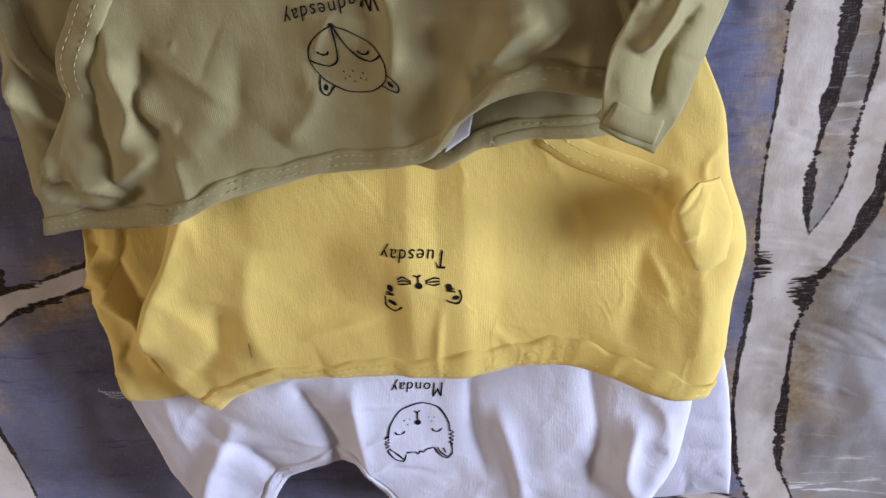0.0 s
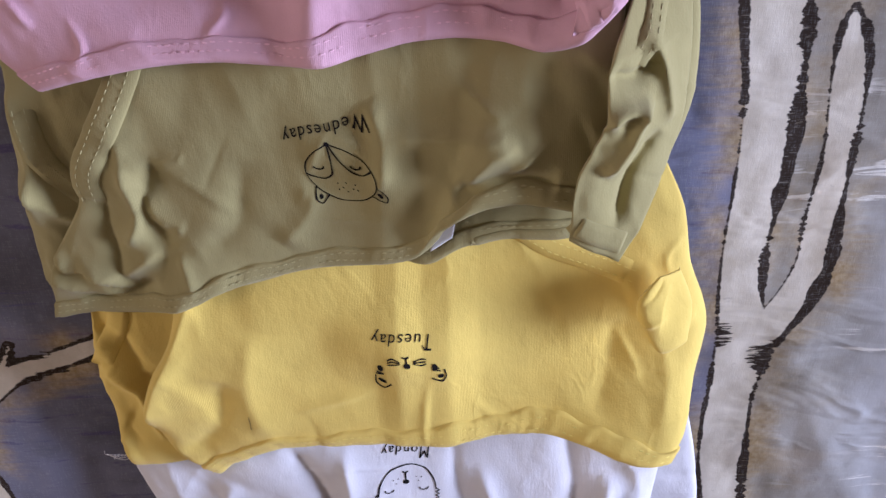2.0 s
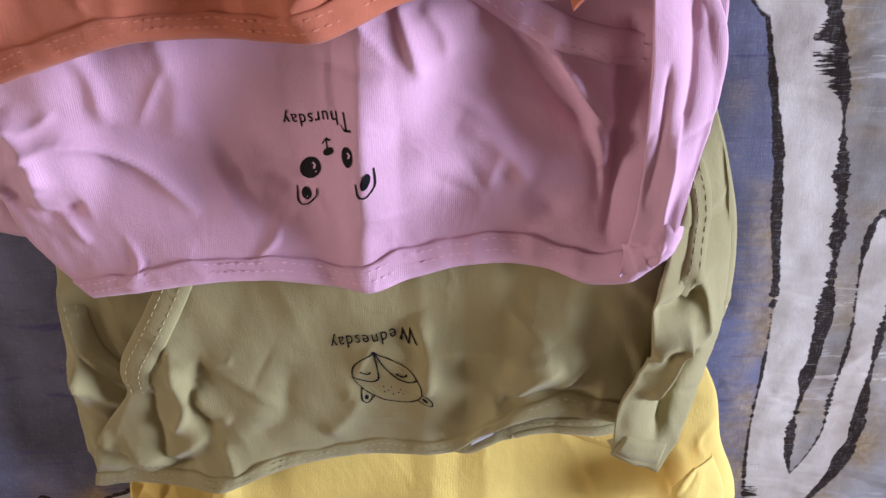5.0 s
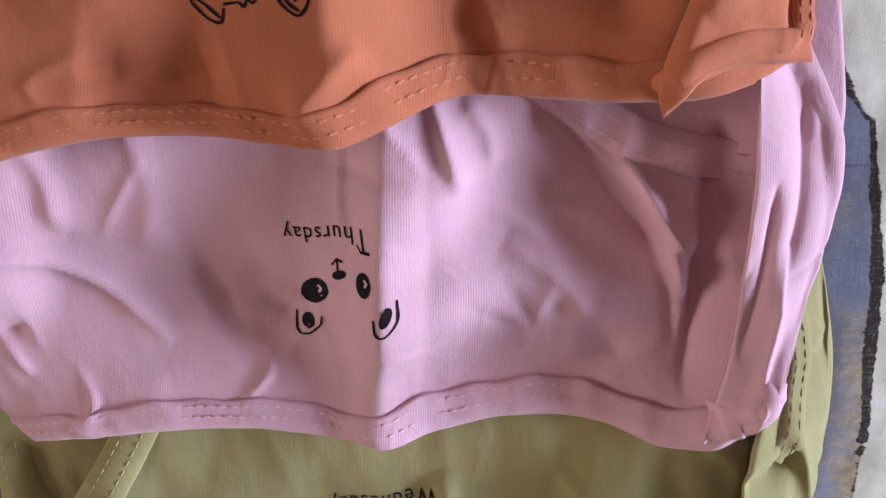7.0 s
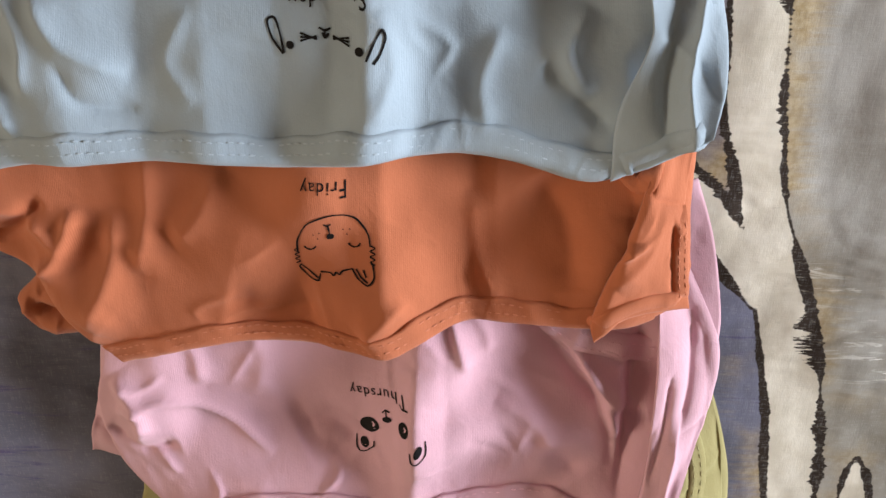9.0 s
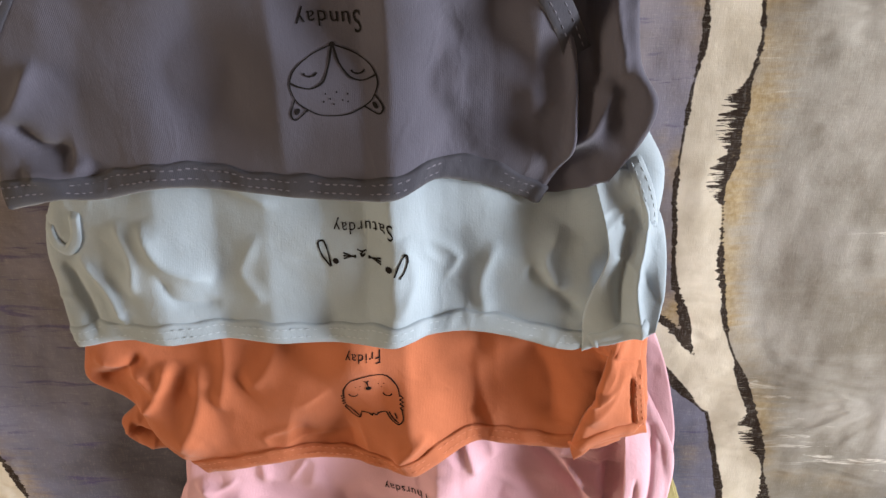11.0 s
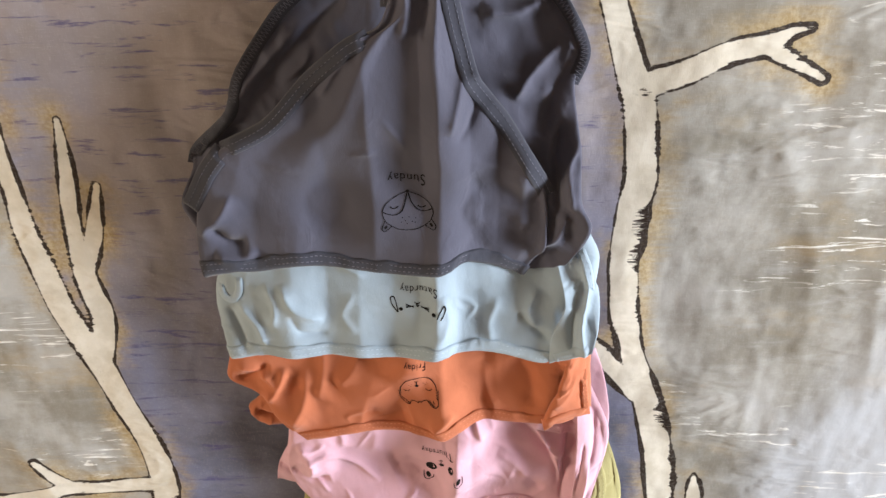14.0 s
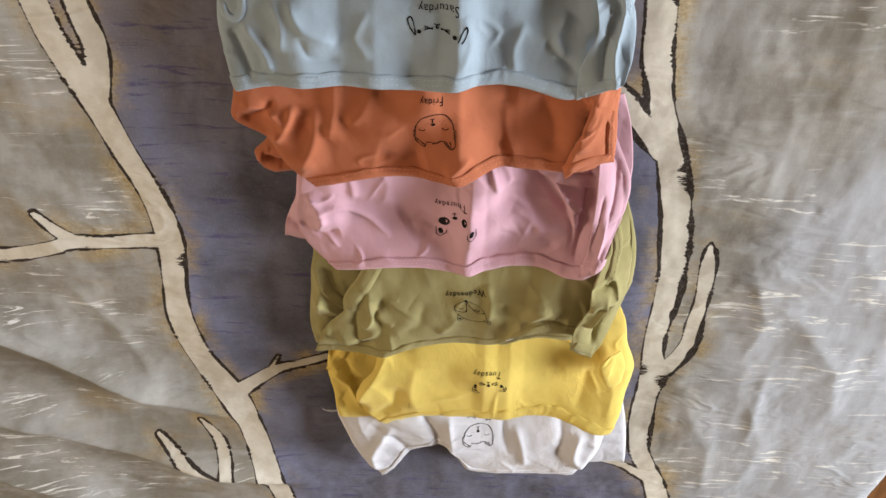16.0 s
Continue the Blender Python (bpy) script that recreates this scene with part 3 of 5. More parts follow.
def pointed_face(p):
    p.stroke([(0, 1.0), (0.45, 0.78), (0.86, 0.42), (1.0, -0.05), (0.82, -0.55), (0.4, -0.86), (0, -0.93), (-0.42, -0.86), (-0.84, -0.5), (-0.98, 0.0), (-0.85, 0.42), (-0.45, 0.78), (0, 1.0)], 0.034)
    p.dot(0, 1.0, 0.07)
    p.stroke([(-0.02, 0.95), (-0.1, 0.45), (-0.24, 0.02), (-0.52, -0.14), (-0.8, -0.06), (-0.97, 0.06)])
    p.stroke([(0.02, 0.95), (0.14, 0.5), (0.36, 0.12), (0.62, 0.0), (0.86, 0.1), (0.98, 0.2)])
    for x in (-0.52, 0.55):
        p.arc(x, 0.32, 0.15, 0.13, 190, 350, 0.05)
    p.stroke([(-0.90, -0.42), (-1.02, -0.82), (-0.92, -1.0), (-0.62, -0.72)], 0.04)
    p.dot(-0.87, -0.76, 0.055, 0.10, -25)
    p.stroke([(0.92, -0.36), (1.10, -0.70), (1.00, -0.90), (0.66, -0.70)], 0.04)
    p.dot(0.92, -0.66, 0.055, 0.10, 25)
    for x, y in ((-0.2, -0.3), (0.05, -0.28), (0.3, -0.34), (-0.1, -0.45), (0.18, -0.5), (-0.02, -0.6), (0.3, -0.55), (-0.25, -0.52)):
        p.dot(x, y, 0.018, 0.028)


def whisker_face(p):
    p.dot(0, 0.02, 0.10, 0.085)
    p.stroke([(0, 0.05), (0.0, 0.25)])
    p.stroke([(-0.12, 0.28), (0, 0.25), (0.08, 0.29)])
    for s in (-1, 1):
        for k in range(3):
            p.stroke([(s * 0.2, 0.08 + k * 0.03), (s * 0.42, 0.03 + k * 0.09), (s * 0.58, (0.0 if s < 0 else 0.08) + k * 0.06)], 0.04)
        p.dot(s * 0.82, -0.16 if s < 0 else 0.0, 0.085, 0.10)
        p.stroke([(s * 0.95, -0.28 if s < 0 else -0.02), (s * 0.75, -0.33 if s < 0 else -0.08), (s * 0.98, -0.36 if s < 0 else -0.1)], 0.05)
    p.stroke([(-1.0, -0.42), (-1.02, -0.7), (-0.8, -0.82), (-0.56, -0.66)])
    p.dot(-0.82, -0.58, 0.13, 0.06, -20)
    p.stroke([(0.7, -0.36), (1.0, -0.42), (1.14, -0.25), (1.1, -0.05)])
    p.dot(0.98, -0.26, 0.10, 0.06, 20)


def panda_face(p):
    p.dot(-0.62, 0.0, 0.36, 0.34)
    p.dot(0.58, 0.12, 0.15, 0.28, 12)
    p.dot(0.02, 0.38, 0.16, 0.11)
    p.stroke([(0.0, 0.42), (-0.02, 0.72)])
    p.stroke([(-0.14, 0.64), (-0.03, 0.76)])
    p.stroke([(-0.03, 0.76), (0.10, 0.66)])
    p.stroke([(-1.10, -0.42), (-1.06, -0.84), (-0.78, -1.02), (-0.50, -0.88), (-0.46, -0.66)])
    p.dot(-0.8, -0.72, 0.14, 0.2, 35)
    p.stroke([(0.80, -0.62), (0.86, -0.98), (1.08, -1.10), (1.30, -0.90), (1.28, -0.46)])
    p.dot(1.06, -0.68, 0.13, 0.2, -10)


def rabbit_face(p):
    p.dot(-0.72, -0.14, 0.085)
    p.dot(0.7, -0.26, 0.09)
    p.stroke([(-0.05, 0.1), (0.0, 0.0), (0.08, 0.08)], 0.05)
    p.stroke([(-0.12, 0.2), (0.0, 0.14), (0.12, 0.18)])
    p.stroke([(0, 0.0), (0.0, 0.16)])
    for s in (-1, 1):
        for k in range(3):
            p.stroke([(s * 0.16, 0.03 - k * 0.03), (s * 0.5, -0.06 + k * 0.08 - (0.1 if s > 0 else 0))], 0.045)
    p.stroke([(-0.88, -0.32), (-1.08, 0.0), (-1.16, 0.35), (-1.02, 0.4), (-0.92, 0.1), (-0.86, -0.3)])
    p.stroke([(0.84, -0.44), (1.0, -0.1), (1.16, 0.16), (1.22, 0.0), (1.12, -0.3), (0.98, -0.5)])


# ---- the bed linen ----
def axis(lo, a, b, hi, fine, coarse):
    return np.unique(np.round(np.r_[np.arange(lo, a, coarse), np.arange(a, b, fine), np.arange(b, hi + 1e-6, coarse)], 5))


TRUNKS = [
    [(0.022, 0.46, 0.004), (0.034, 0.412, 0.0046), (0.0435, 0.381, 0.0065, 0.8, 0.9), (0.052, 0.357, 0.007, 0.8, 0.9), (0.0605, 0.333, 0.0085, 0.8, 0.9), (0.068, 0.312, 0.009, 0.7, 0.9), (0.071, 0.291, 0.009, 0.8, 1.0), (0.0735, 0.266, 0.0095, 0.8, 1.1), (0.0708, 0.248, 0.0093, 0.9, 1.3), (0.0700, 0.226, 0.0098, 0.7, 1.6), (0.0690, 0.205, 0.0090, 0.7, 1.3), (0.0703, 0.195, 0.0091, 0.7, 0.9), (0.0728, 0.170, 0.0092, 1.0, 1.0), (0.0760, 0.159, 0.0090, 1.3, 1.0), (0.0793, 0.145, 0.0078, 1.5, 1.0), (0.0838, 0.130, 0.0080, 1.2, 1.1), (0.0883, 0.118, 0.0088, 1.0, 1.2), (0.0940, 0.103, 0.0090, 1.2, 1.5), (0.0993, 0.088, 0.0098, 1.2, 1.2), (0.1040, 0.071, 0.0105, 1.0, 1.2), (0.1088, 0.051, 0.0103, 1.2, 1.4), (0.1133, 0.027, 0.0108, 1.2, 1.6), (0.1168, 0.0, 0.0098, 0.9, 2.0), (0.1175, -0.027, 0.0095, 0.5, 2.4), (0.1168, -0.05, 0.0088, 0.4, 2.4), (0.1168, -0.068, 0.0083, 0.4, 1.6), (0.1185, -0.09, 0.0085, 0.5, 1.2), (0.1220, -0.110, 0.0100, 0.6, 1.4), (0.1233, -0.123, 0.0108, 0.7, 1.8), (0.1225, -0.143, 0.0095, 0.9, 1.8), (0.1225, -0.160, 0.0100, 0.8, 1.6), (0.1243, -0.189, 0.0098, 0.9, 1.5), (0.1263, -0.206, 0.0093, 1.0, 1.3), (0.1305, -0.223, 0.0085, 1.1, 1.2), (0.149, -0.26, 0.0095, 1.1, 1.2), (0.163, -0.30, 0.011), (0.185, -0.36, 0.013)],
    [(0.140, 0.0245, 0.001, 1.0, 1.4), (0.141, 0.017, 0.0040, 1.0, 1.2), (0.143, 0.001, 0.0060, 0.7, 1.0), (0.145, -0.026, 0.0052, 0.7, 1.1), (0.1448, -0.056, 0.0064, 0.6, 1.4), (0.1455, -0.074, 0.0062, 0.7, 2.0), (0.1415, -0.089, 0.0066, 0.8, 2.2), (0.130, -0.110, 0.0075, 0.7, 1.8)],
    [(0.045, 0.150, 0.0070, 1.5, 1.5), (0.0575, 0.1385, 0.0076, 1.6, 1.4), (0.0675, 0.1275, 0.0077, 1.8, 1.4), (0.0785, 0.115, 0.0080, 1.4, 1.4), (0.090, 0.102, 0.0080)],
    [(0.040, -0.232, 0.002), (0.084, -0.231, 0.0028), (0.115, -0.237, 0.004), (0.142, -0.256, 0.0065)],
    [(0.068, 0.322, 0.0075), (0.090, 0.329, 0.0072), (0.113, 0.340, 0.0062), (0.137, 0.345, 0.006), (0.147, 0.351, 0.0032), (0.158, 0.353, 0.0014)],
    [(0.135, 0.343, 0.005), (0.154, 0.333, 0.0036), (0.170, 0.3245, 0.0026)],
    [(-0.318, 0.33, 0.004), (-0.314, 0.259, 0.006), (-0.313, 0.222, 0.008), (-0.305, 0.172, 0.0088), (-0.293, 0.131, 0.0095), (-0.282, 0.092, 0.0086), (-0.268, 0.05, 0.009), (-0.265, 0.014, 0.0105), (-0.270, -0.026, 0.009), (-0.273, -0.068, 0.0105), (-0.264, -0.108, 0.0105), (-0.246, -0.150, 0.0135), (-0.235, -0.194, 0.011), (-0.227, -0.248, 0.011), (-0.219, -0.306, 0.0105), (-0.21, -0.36, 0.010)],
    [(-0.276, 0.304, 0.0015), (-0.278, 0.270, 0.005), (-0.284, 0.222, 0.0055), (-0.284, 0.194, 0.0075), (-0.280, 0.164, 0.0075), (-0.290, 0.128, 0.0085)],
    [(-0.261, 0.262, 0.0022), (-0.270, 0.230, 0.0052), (-0.283, 0.200, 0.0055)],
    [(-0.270, 0.014, 0.007), (-0.304, 0.012, 0.0055), (-0.340, 0.012, 0.0058), (-0.373, 0.002, 0.006), (-0.401, -0.002, 0.006), (-0.46, -0.004, 0.0055)],
    [(-0.330, 0.012, 0.004), (-0.345, 0.021, 0.0046), (-0.359, 0.039, 0.0026)],
    [(-0.242, -0.152, 0.009), (-0.202, -0.123, 0.005), (-0.176, -0.115, 0.0045), (-0.120, -0.095, 0.004)],
    [(-0.209, -0.128, 0.003), (-0.198, -0.107, 0.0012)],
    [(-0.225, -0.288, 0.0058), (-0.266, -0.264, 0.0058), (-0.296, -0.243, 0.0056), (-0.323, -0.211, 0.003)],
    [(-0.262, -0.268, 0.0055), (-0.266, -0.220, 0.0055), (-0.280, -0.191, 0.0026)],
]
# knots in the bark: where, how large, and from which edge the ink grows in
KNOTS = [(0.112, 0.082, 0.010, 1), (0.112, -0.109, 0.006, -1), (0.064, 0.319, 0.006, 1), (0.078, 0.236, 0.010, 1), (0.079, 0.212, 0.008, 1), (-0.259, -0.005, 0.006, 1), (0.134, -0.120, 0.007, 1)]
EDGE_X = 0.352


def trunk_field(x, y):
    """Signed distance to the nearest trunk's outline, the half width of the ink there and the side."""
    d, ink, side = np.full(x.shape, 1.0), np.full(x.shape, 1.0), np.zeros(x.shape)
    for pts in TRUNKS:
        c = spline([p if len(p) == 5 else (*p, 0.75, 1.05) for p in pts], max(8, len(pts) * 4))
        for (ax, ay, ar, al, ah), (bx, by, br, bl, bh) in zip(c[:-1], c[1:]):
            m = max(ar, br) + 0.06
            near = (x > min(ax, bx) - m) & (x < max(ax, bx) + m) & (y > min(ay, by) - m) & (y < max(ay, by) + m)
            if not near.any():
                continue
            px, py = x[near], y[near]
            ex, ey = bx - ax, by - ay
            q = ex * ex + ey * ey
            s = np.clip(((px - ax) * ex + (py - ay) * ey) / q, 0, 1)
            dx, dy = px - ax - s * ex, py - ay - s * ey
            dist = np.hypot(dx, dy) - (ar + (br - ar) * s)
            win = dist < d[near]
            hand = np.clip((dx - 0.5 * dy) / 0.006, -1, 1)
            low, high = al + (bl - al) * s, ah + (bh - ah) * s
            d[near] = np.where(win, dist, d[near])
            side[near] = np.where(win, hand, side[near])
            ink[near] = np.where(win, low + (high - low) * (hand + 1) / 2, ink[near])
    return d, ink, side


def line_x(pts, y):
    q = sorted((p[1], p[0]) for p in pts)
    return np.interp(y, [p[0] for p in q], [p[1] for p in q])


def bed_height(x, y):
    z = waves(x, y, 3, 8, 3) * 0.0065 + waves(x * 1.2, y * 0.7, 9, 34, 3) * 0.0016
    for line, w, h in (
        ([(-0.62, 0.06), (-0.42, -0.075), (-0.33, -0.135), (-0.24, -0.19)], 0.015, 0.026),
        ([(-0.62, -0.10), (-0.45, -0.185), (-0.32, -0.235), (-0.18, -0.29)], 0.016, 0.024),
        ([(-0.66, -0.22), (-0.5, -0.27), (-0.36, -0.33)], 0.018, 0.022),
        ([(0.195, -0.09), (0.20, -0.15), (0.206, -0.20)], 0.007, 0.0012),
        ([(0.216, -0.10), (0.219, -0.16), (0.222, -0.205)], 0.005, 0.002),
        ([(0.22, -0.04), (0.27, -0.10), (0.29, -0.17)], 0.012, 0.004),
        ([(0.24, 0.04), (0.29, -0.03), (0.31, -0.11)], 0.009, 0.0016),
        ([(0.17, 0.02), (0.20, -0.05), (0.19, -0.10)], 0.010, 0.003),
        ([(-0.36, -0.02), (-0.33, -0.07), (-0.30, -0.14)], 0.010, 0.003),
        ([(-0.42, 0.10), (-0.37, 0.06), (-0.34, -0.02)], 0.012, 0.003),
        ([(0.22, 0.33), (0.25, 0.22), (0.27, 0.12)], 0.010, 0.003),
        ([(-0.25, 0.44), (-0.20, 0.40), (-0.14, 0.39)], 0.014, 0.005),
        ([(0.15, 0.30), (0.19, 0.21), (0.20, 0.10)], 0.009, 0.0018),
        ([(0.26, 0.30), (0.235, 0.20), (0.25, 0.08)], 0.008, 0.002),
        ([(0.13, 0.20), (0.17, 0.13), (0.165, 0.05)], 0.007, 0.0012),
        ([(0.19, -0.02), (0.245, -0.06), (0.30, -0.07)], 0.008, 0.002),
        ([(0.15, -0.14), (0.19, -0.21), (0.20, -0.29)], 0.008, 0.002),
        ([(0.20, -0.12), (0.235, -0.20), (0.23, -0.28)], 0.007, 0.0016),
        ([(-0.34, 0.20), (-0.37, 0.12), (-0.44, 0.08)], 0.009, 0.0016),
    ):
        d, sign, share = to_line(x, y, line)
        z = z + h * np.clip(np.minimum(share, 1 - share) / 0.2, 0, 1) * np.exp(-(np.sqrt(d * d + 9e-6) - 0.003) / np.where(w > 0.013, np.where(sign > 0, w, 0.6 * w), w))
    return z


def bed_linen():
    xs = axis(-1.05, -0.48, 0.42, 0.92, 0.0016, 0.02)
    ys = axis(-1.35, -0.36, 0.46, 0.75, 0.0016, 0.02)
    X, Y = np.meshgrid(xs, ys)
    d, ink, side = trunk_field(X, Y)
    rt, lt = line_x(TRUNKS[0], Y), line_x(TRUNKS[6], Y)
    blue = np.clip(np.minimum(rt - X, X - lt) / 0.03 + 0.5, 0, 1)
    near = np.exp(-np.clip(np.minimum(rt - X, X - lt), 0, None) / 0.035) * 0.8
    knot = np.zeros(X.shape)
    for kx, ky, r, hand in KNOTS:
        knot = np.maximum(knot, np.clip(side * hand * 3, 0, 1) * np.exp(-(((X - kx) / (r * 1.6)) ** 2 + ((Y - ky) / (r * 1.1)) ** 2)))
    lip = EDGE_X + 0.006 * np.sin(Y * 21) + waves(X * 0, Y, 17, 14, 2) * 0.010
    over = X - lip
    r = 0.028
    ang = np.clip(over / r, 0, math.pi / 2)
    past = np.clip(over - r * math.pi / 2, 0, None)
    z = bed_height(X, Y)
    x = np.where(over > 0, lip + r * np.sin(ang) + 0.012 * np.sin(Y * 30) * np.clip(past / 0.2, 0, 1), X)
    z = np.where(over > 0, z * np.exp(-over * 12) - r * (1 - np.cos(ang)) - past, z)
    verts = np.stack([x, Y, z], -1).reshape(-1, 3)
    mesh = bpy.data.meshes.new("duvet_cover")
    faces = grid_faces(len(ys), len(xs))
    mesh.vertices.add(len(verts))
    mesh.vertices.foreach_set("co", verts.ravel())
    mesh.loops.add(faces.size)
    mesh.loops.foreach_set("vertex_index", faces.ravel())
    mesh.polygons.add(len(faces))
    mesh.polygons.foreach_set("loop_start", np.arange(len(faces)) * 4)
    mesh.polygons.foreach_set("use_smooth", np.ones(len(faces), bool))
    mesh.update(calc_edges=True)
    # the last mask holds the painted window light, rising to the lower right
    for name, values in (("trunk", d), ("ink", ink), ("blue", blue), ("knot", knot), ("up", Y), ("near", near), ("lit_wash", np.clip((X - 0.125) / 0.12, 0, 1) * np.clip((0.24 - Y) / 0.2, 0, 1))):
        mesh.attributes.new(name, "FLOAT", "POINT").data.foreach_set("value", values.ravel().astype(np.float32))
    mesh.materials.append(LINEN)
    ob = new("duvet_cover", mesh)
    return tagged(ob, "grey and blue cotton duvet cover printed with pale trunks", "bedding")


bed_linen()
for a in range(260):
    pile[a, :] = np.maximum(bed_height(np.full(420, HX + a * CELL), HY + np.arange(420) * CELL), 0)

# ---- room: unseen walls and ceiling, sized and toned to keep bounce low ----
FZ, TOP, SOUTH, NORTH = -0.52, 2.15, -2.7, 2.3
X0, X1 = WEST[0] - 0.2, EAST[0] + 0.2
tagged(box("floor", (X0, SOUTH, FZ - 0.1), (X1, NORTH, FZ), BOARDS), "brown varnished wooden floor beside the bed", "floor", kind="structure")
tagged(box("ceiling", (X0, SOUTH, TOP), (X1, NORTH, TOP + 0.1), CEIL), "unseen tan ceiling, dim to limit bounced light", "ceiling", kind="structure")
tagged(box("wall_north", (X0, NORTH, FZ), (X1, NORTH + 0.1, TOP), WALL), "unseen brown wall, dim to limit bounced light", "wall", kind="structure")
tagged(box("wall_south", (X0, SOUTH - 0.1, FZ), (X1, SOUTH, TOP), WALL), "unseen brown wall, dim to limit bounced light", "wall", kind="structure")


def wall_with_opening(name, window, wx, to, wy, wz, ww, wh):
    """A wall with a hole for its window, sill and frame."""
    ya, yb, za, zb = wy - ww / 2, wy + ww / 2, wz - wh / 2, wz + wh / 2

    def slab(part_name, near, far, y0, y1, z0, z1, material, parent, bevel=0.0):
        a, b = sorted((wx + near * to, wx - far * to))
        box(part_name, (a, y0, z0), (b, y1, z1), material, parent, bevel=bevel)

    root = tagged(new(name), "unseen brown wall with a window opening", "wall", kind="structure")
    for part_name, y0, y1, z0, z1 in (("wall_below", SOUTH, NORTH, FZ, za), ("wall_above", SOUTH, NORTH, zb, TOP), ("wall_side", SOUTH, ya, za, zb), ("wall_side", yb, NORTH, za, zb)):
        slab(part_name, 0.0, 0.2, y0, y1, z0, z1, WALL, root)
    win = tagged(new(window), "unseen white framed window letting daylight in", "window", kind="structure")
    f = 0.045
    slab("window_sill", 0.05, 0.08, ya, yb, za, za + 0.03, PAINT, win, 0.004)
    for y0, y1, z0, z1 in ((ya, ya + f, za + 0.03, zb), (yb - f, yb, za + 0.03, zb), (ya + f, yb - f, zb - f, zb)):
        slab("window_frame", -0.01, 0.06, y0, y1, z0, z1, PAINT, win, 0.004)


wall_with_opening("wall_east", "window_1", *EAST)
wall_with_opening("wall_west", "fill_window", *WEST)
tagged(box("mattress", (-1.02, -1.32, -0.22), (EDGE_X - 0.012, 0.74, -0.012), TICKING, bevel=0.02), "cream mattress under the duvet cover", "mattress")
bed = tagged(new("bed_base"), "dark wooden bed base carrying the mattress", "bed")
box("side_board", (-1.02, -1.32, -0.42), (EDGE_X - 0.03, 0.74, -0.222), BOARDS, bed, bevel=0.005)
for lx in (-0.98, EDGE_X - 0.12):
    for ly in (-1.28, 0.64):
        box("leg", (lx, ly, FZ), (lx + 0.07, ly + 0.07, -0.42), BOARDS, bed, bevel=0.004)


# ---- the underpants, from the bottom of the row to the top ----
def garment(label, at):
    ob = tagged(new("underpants"), label, "underpants", "weekday underpants")
    ob.location = (at[0], at[1], 0)
    ob.matrix_basis = Matrix.Translation((at[0], at[1], 0))
    return ob


def cotton(name, c):
    return jersey(name + "_jersey", c), plain(name + "_thread", tuple(min(0.85, v * 1.1 + 0.04) for v in c), 0.7, 0.1, 500)


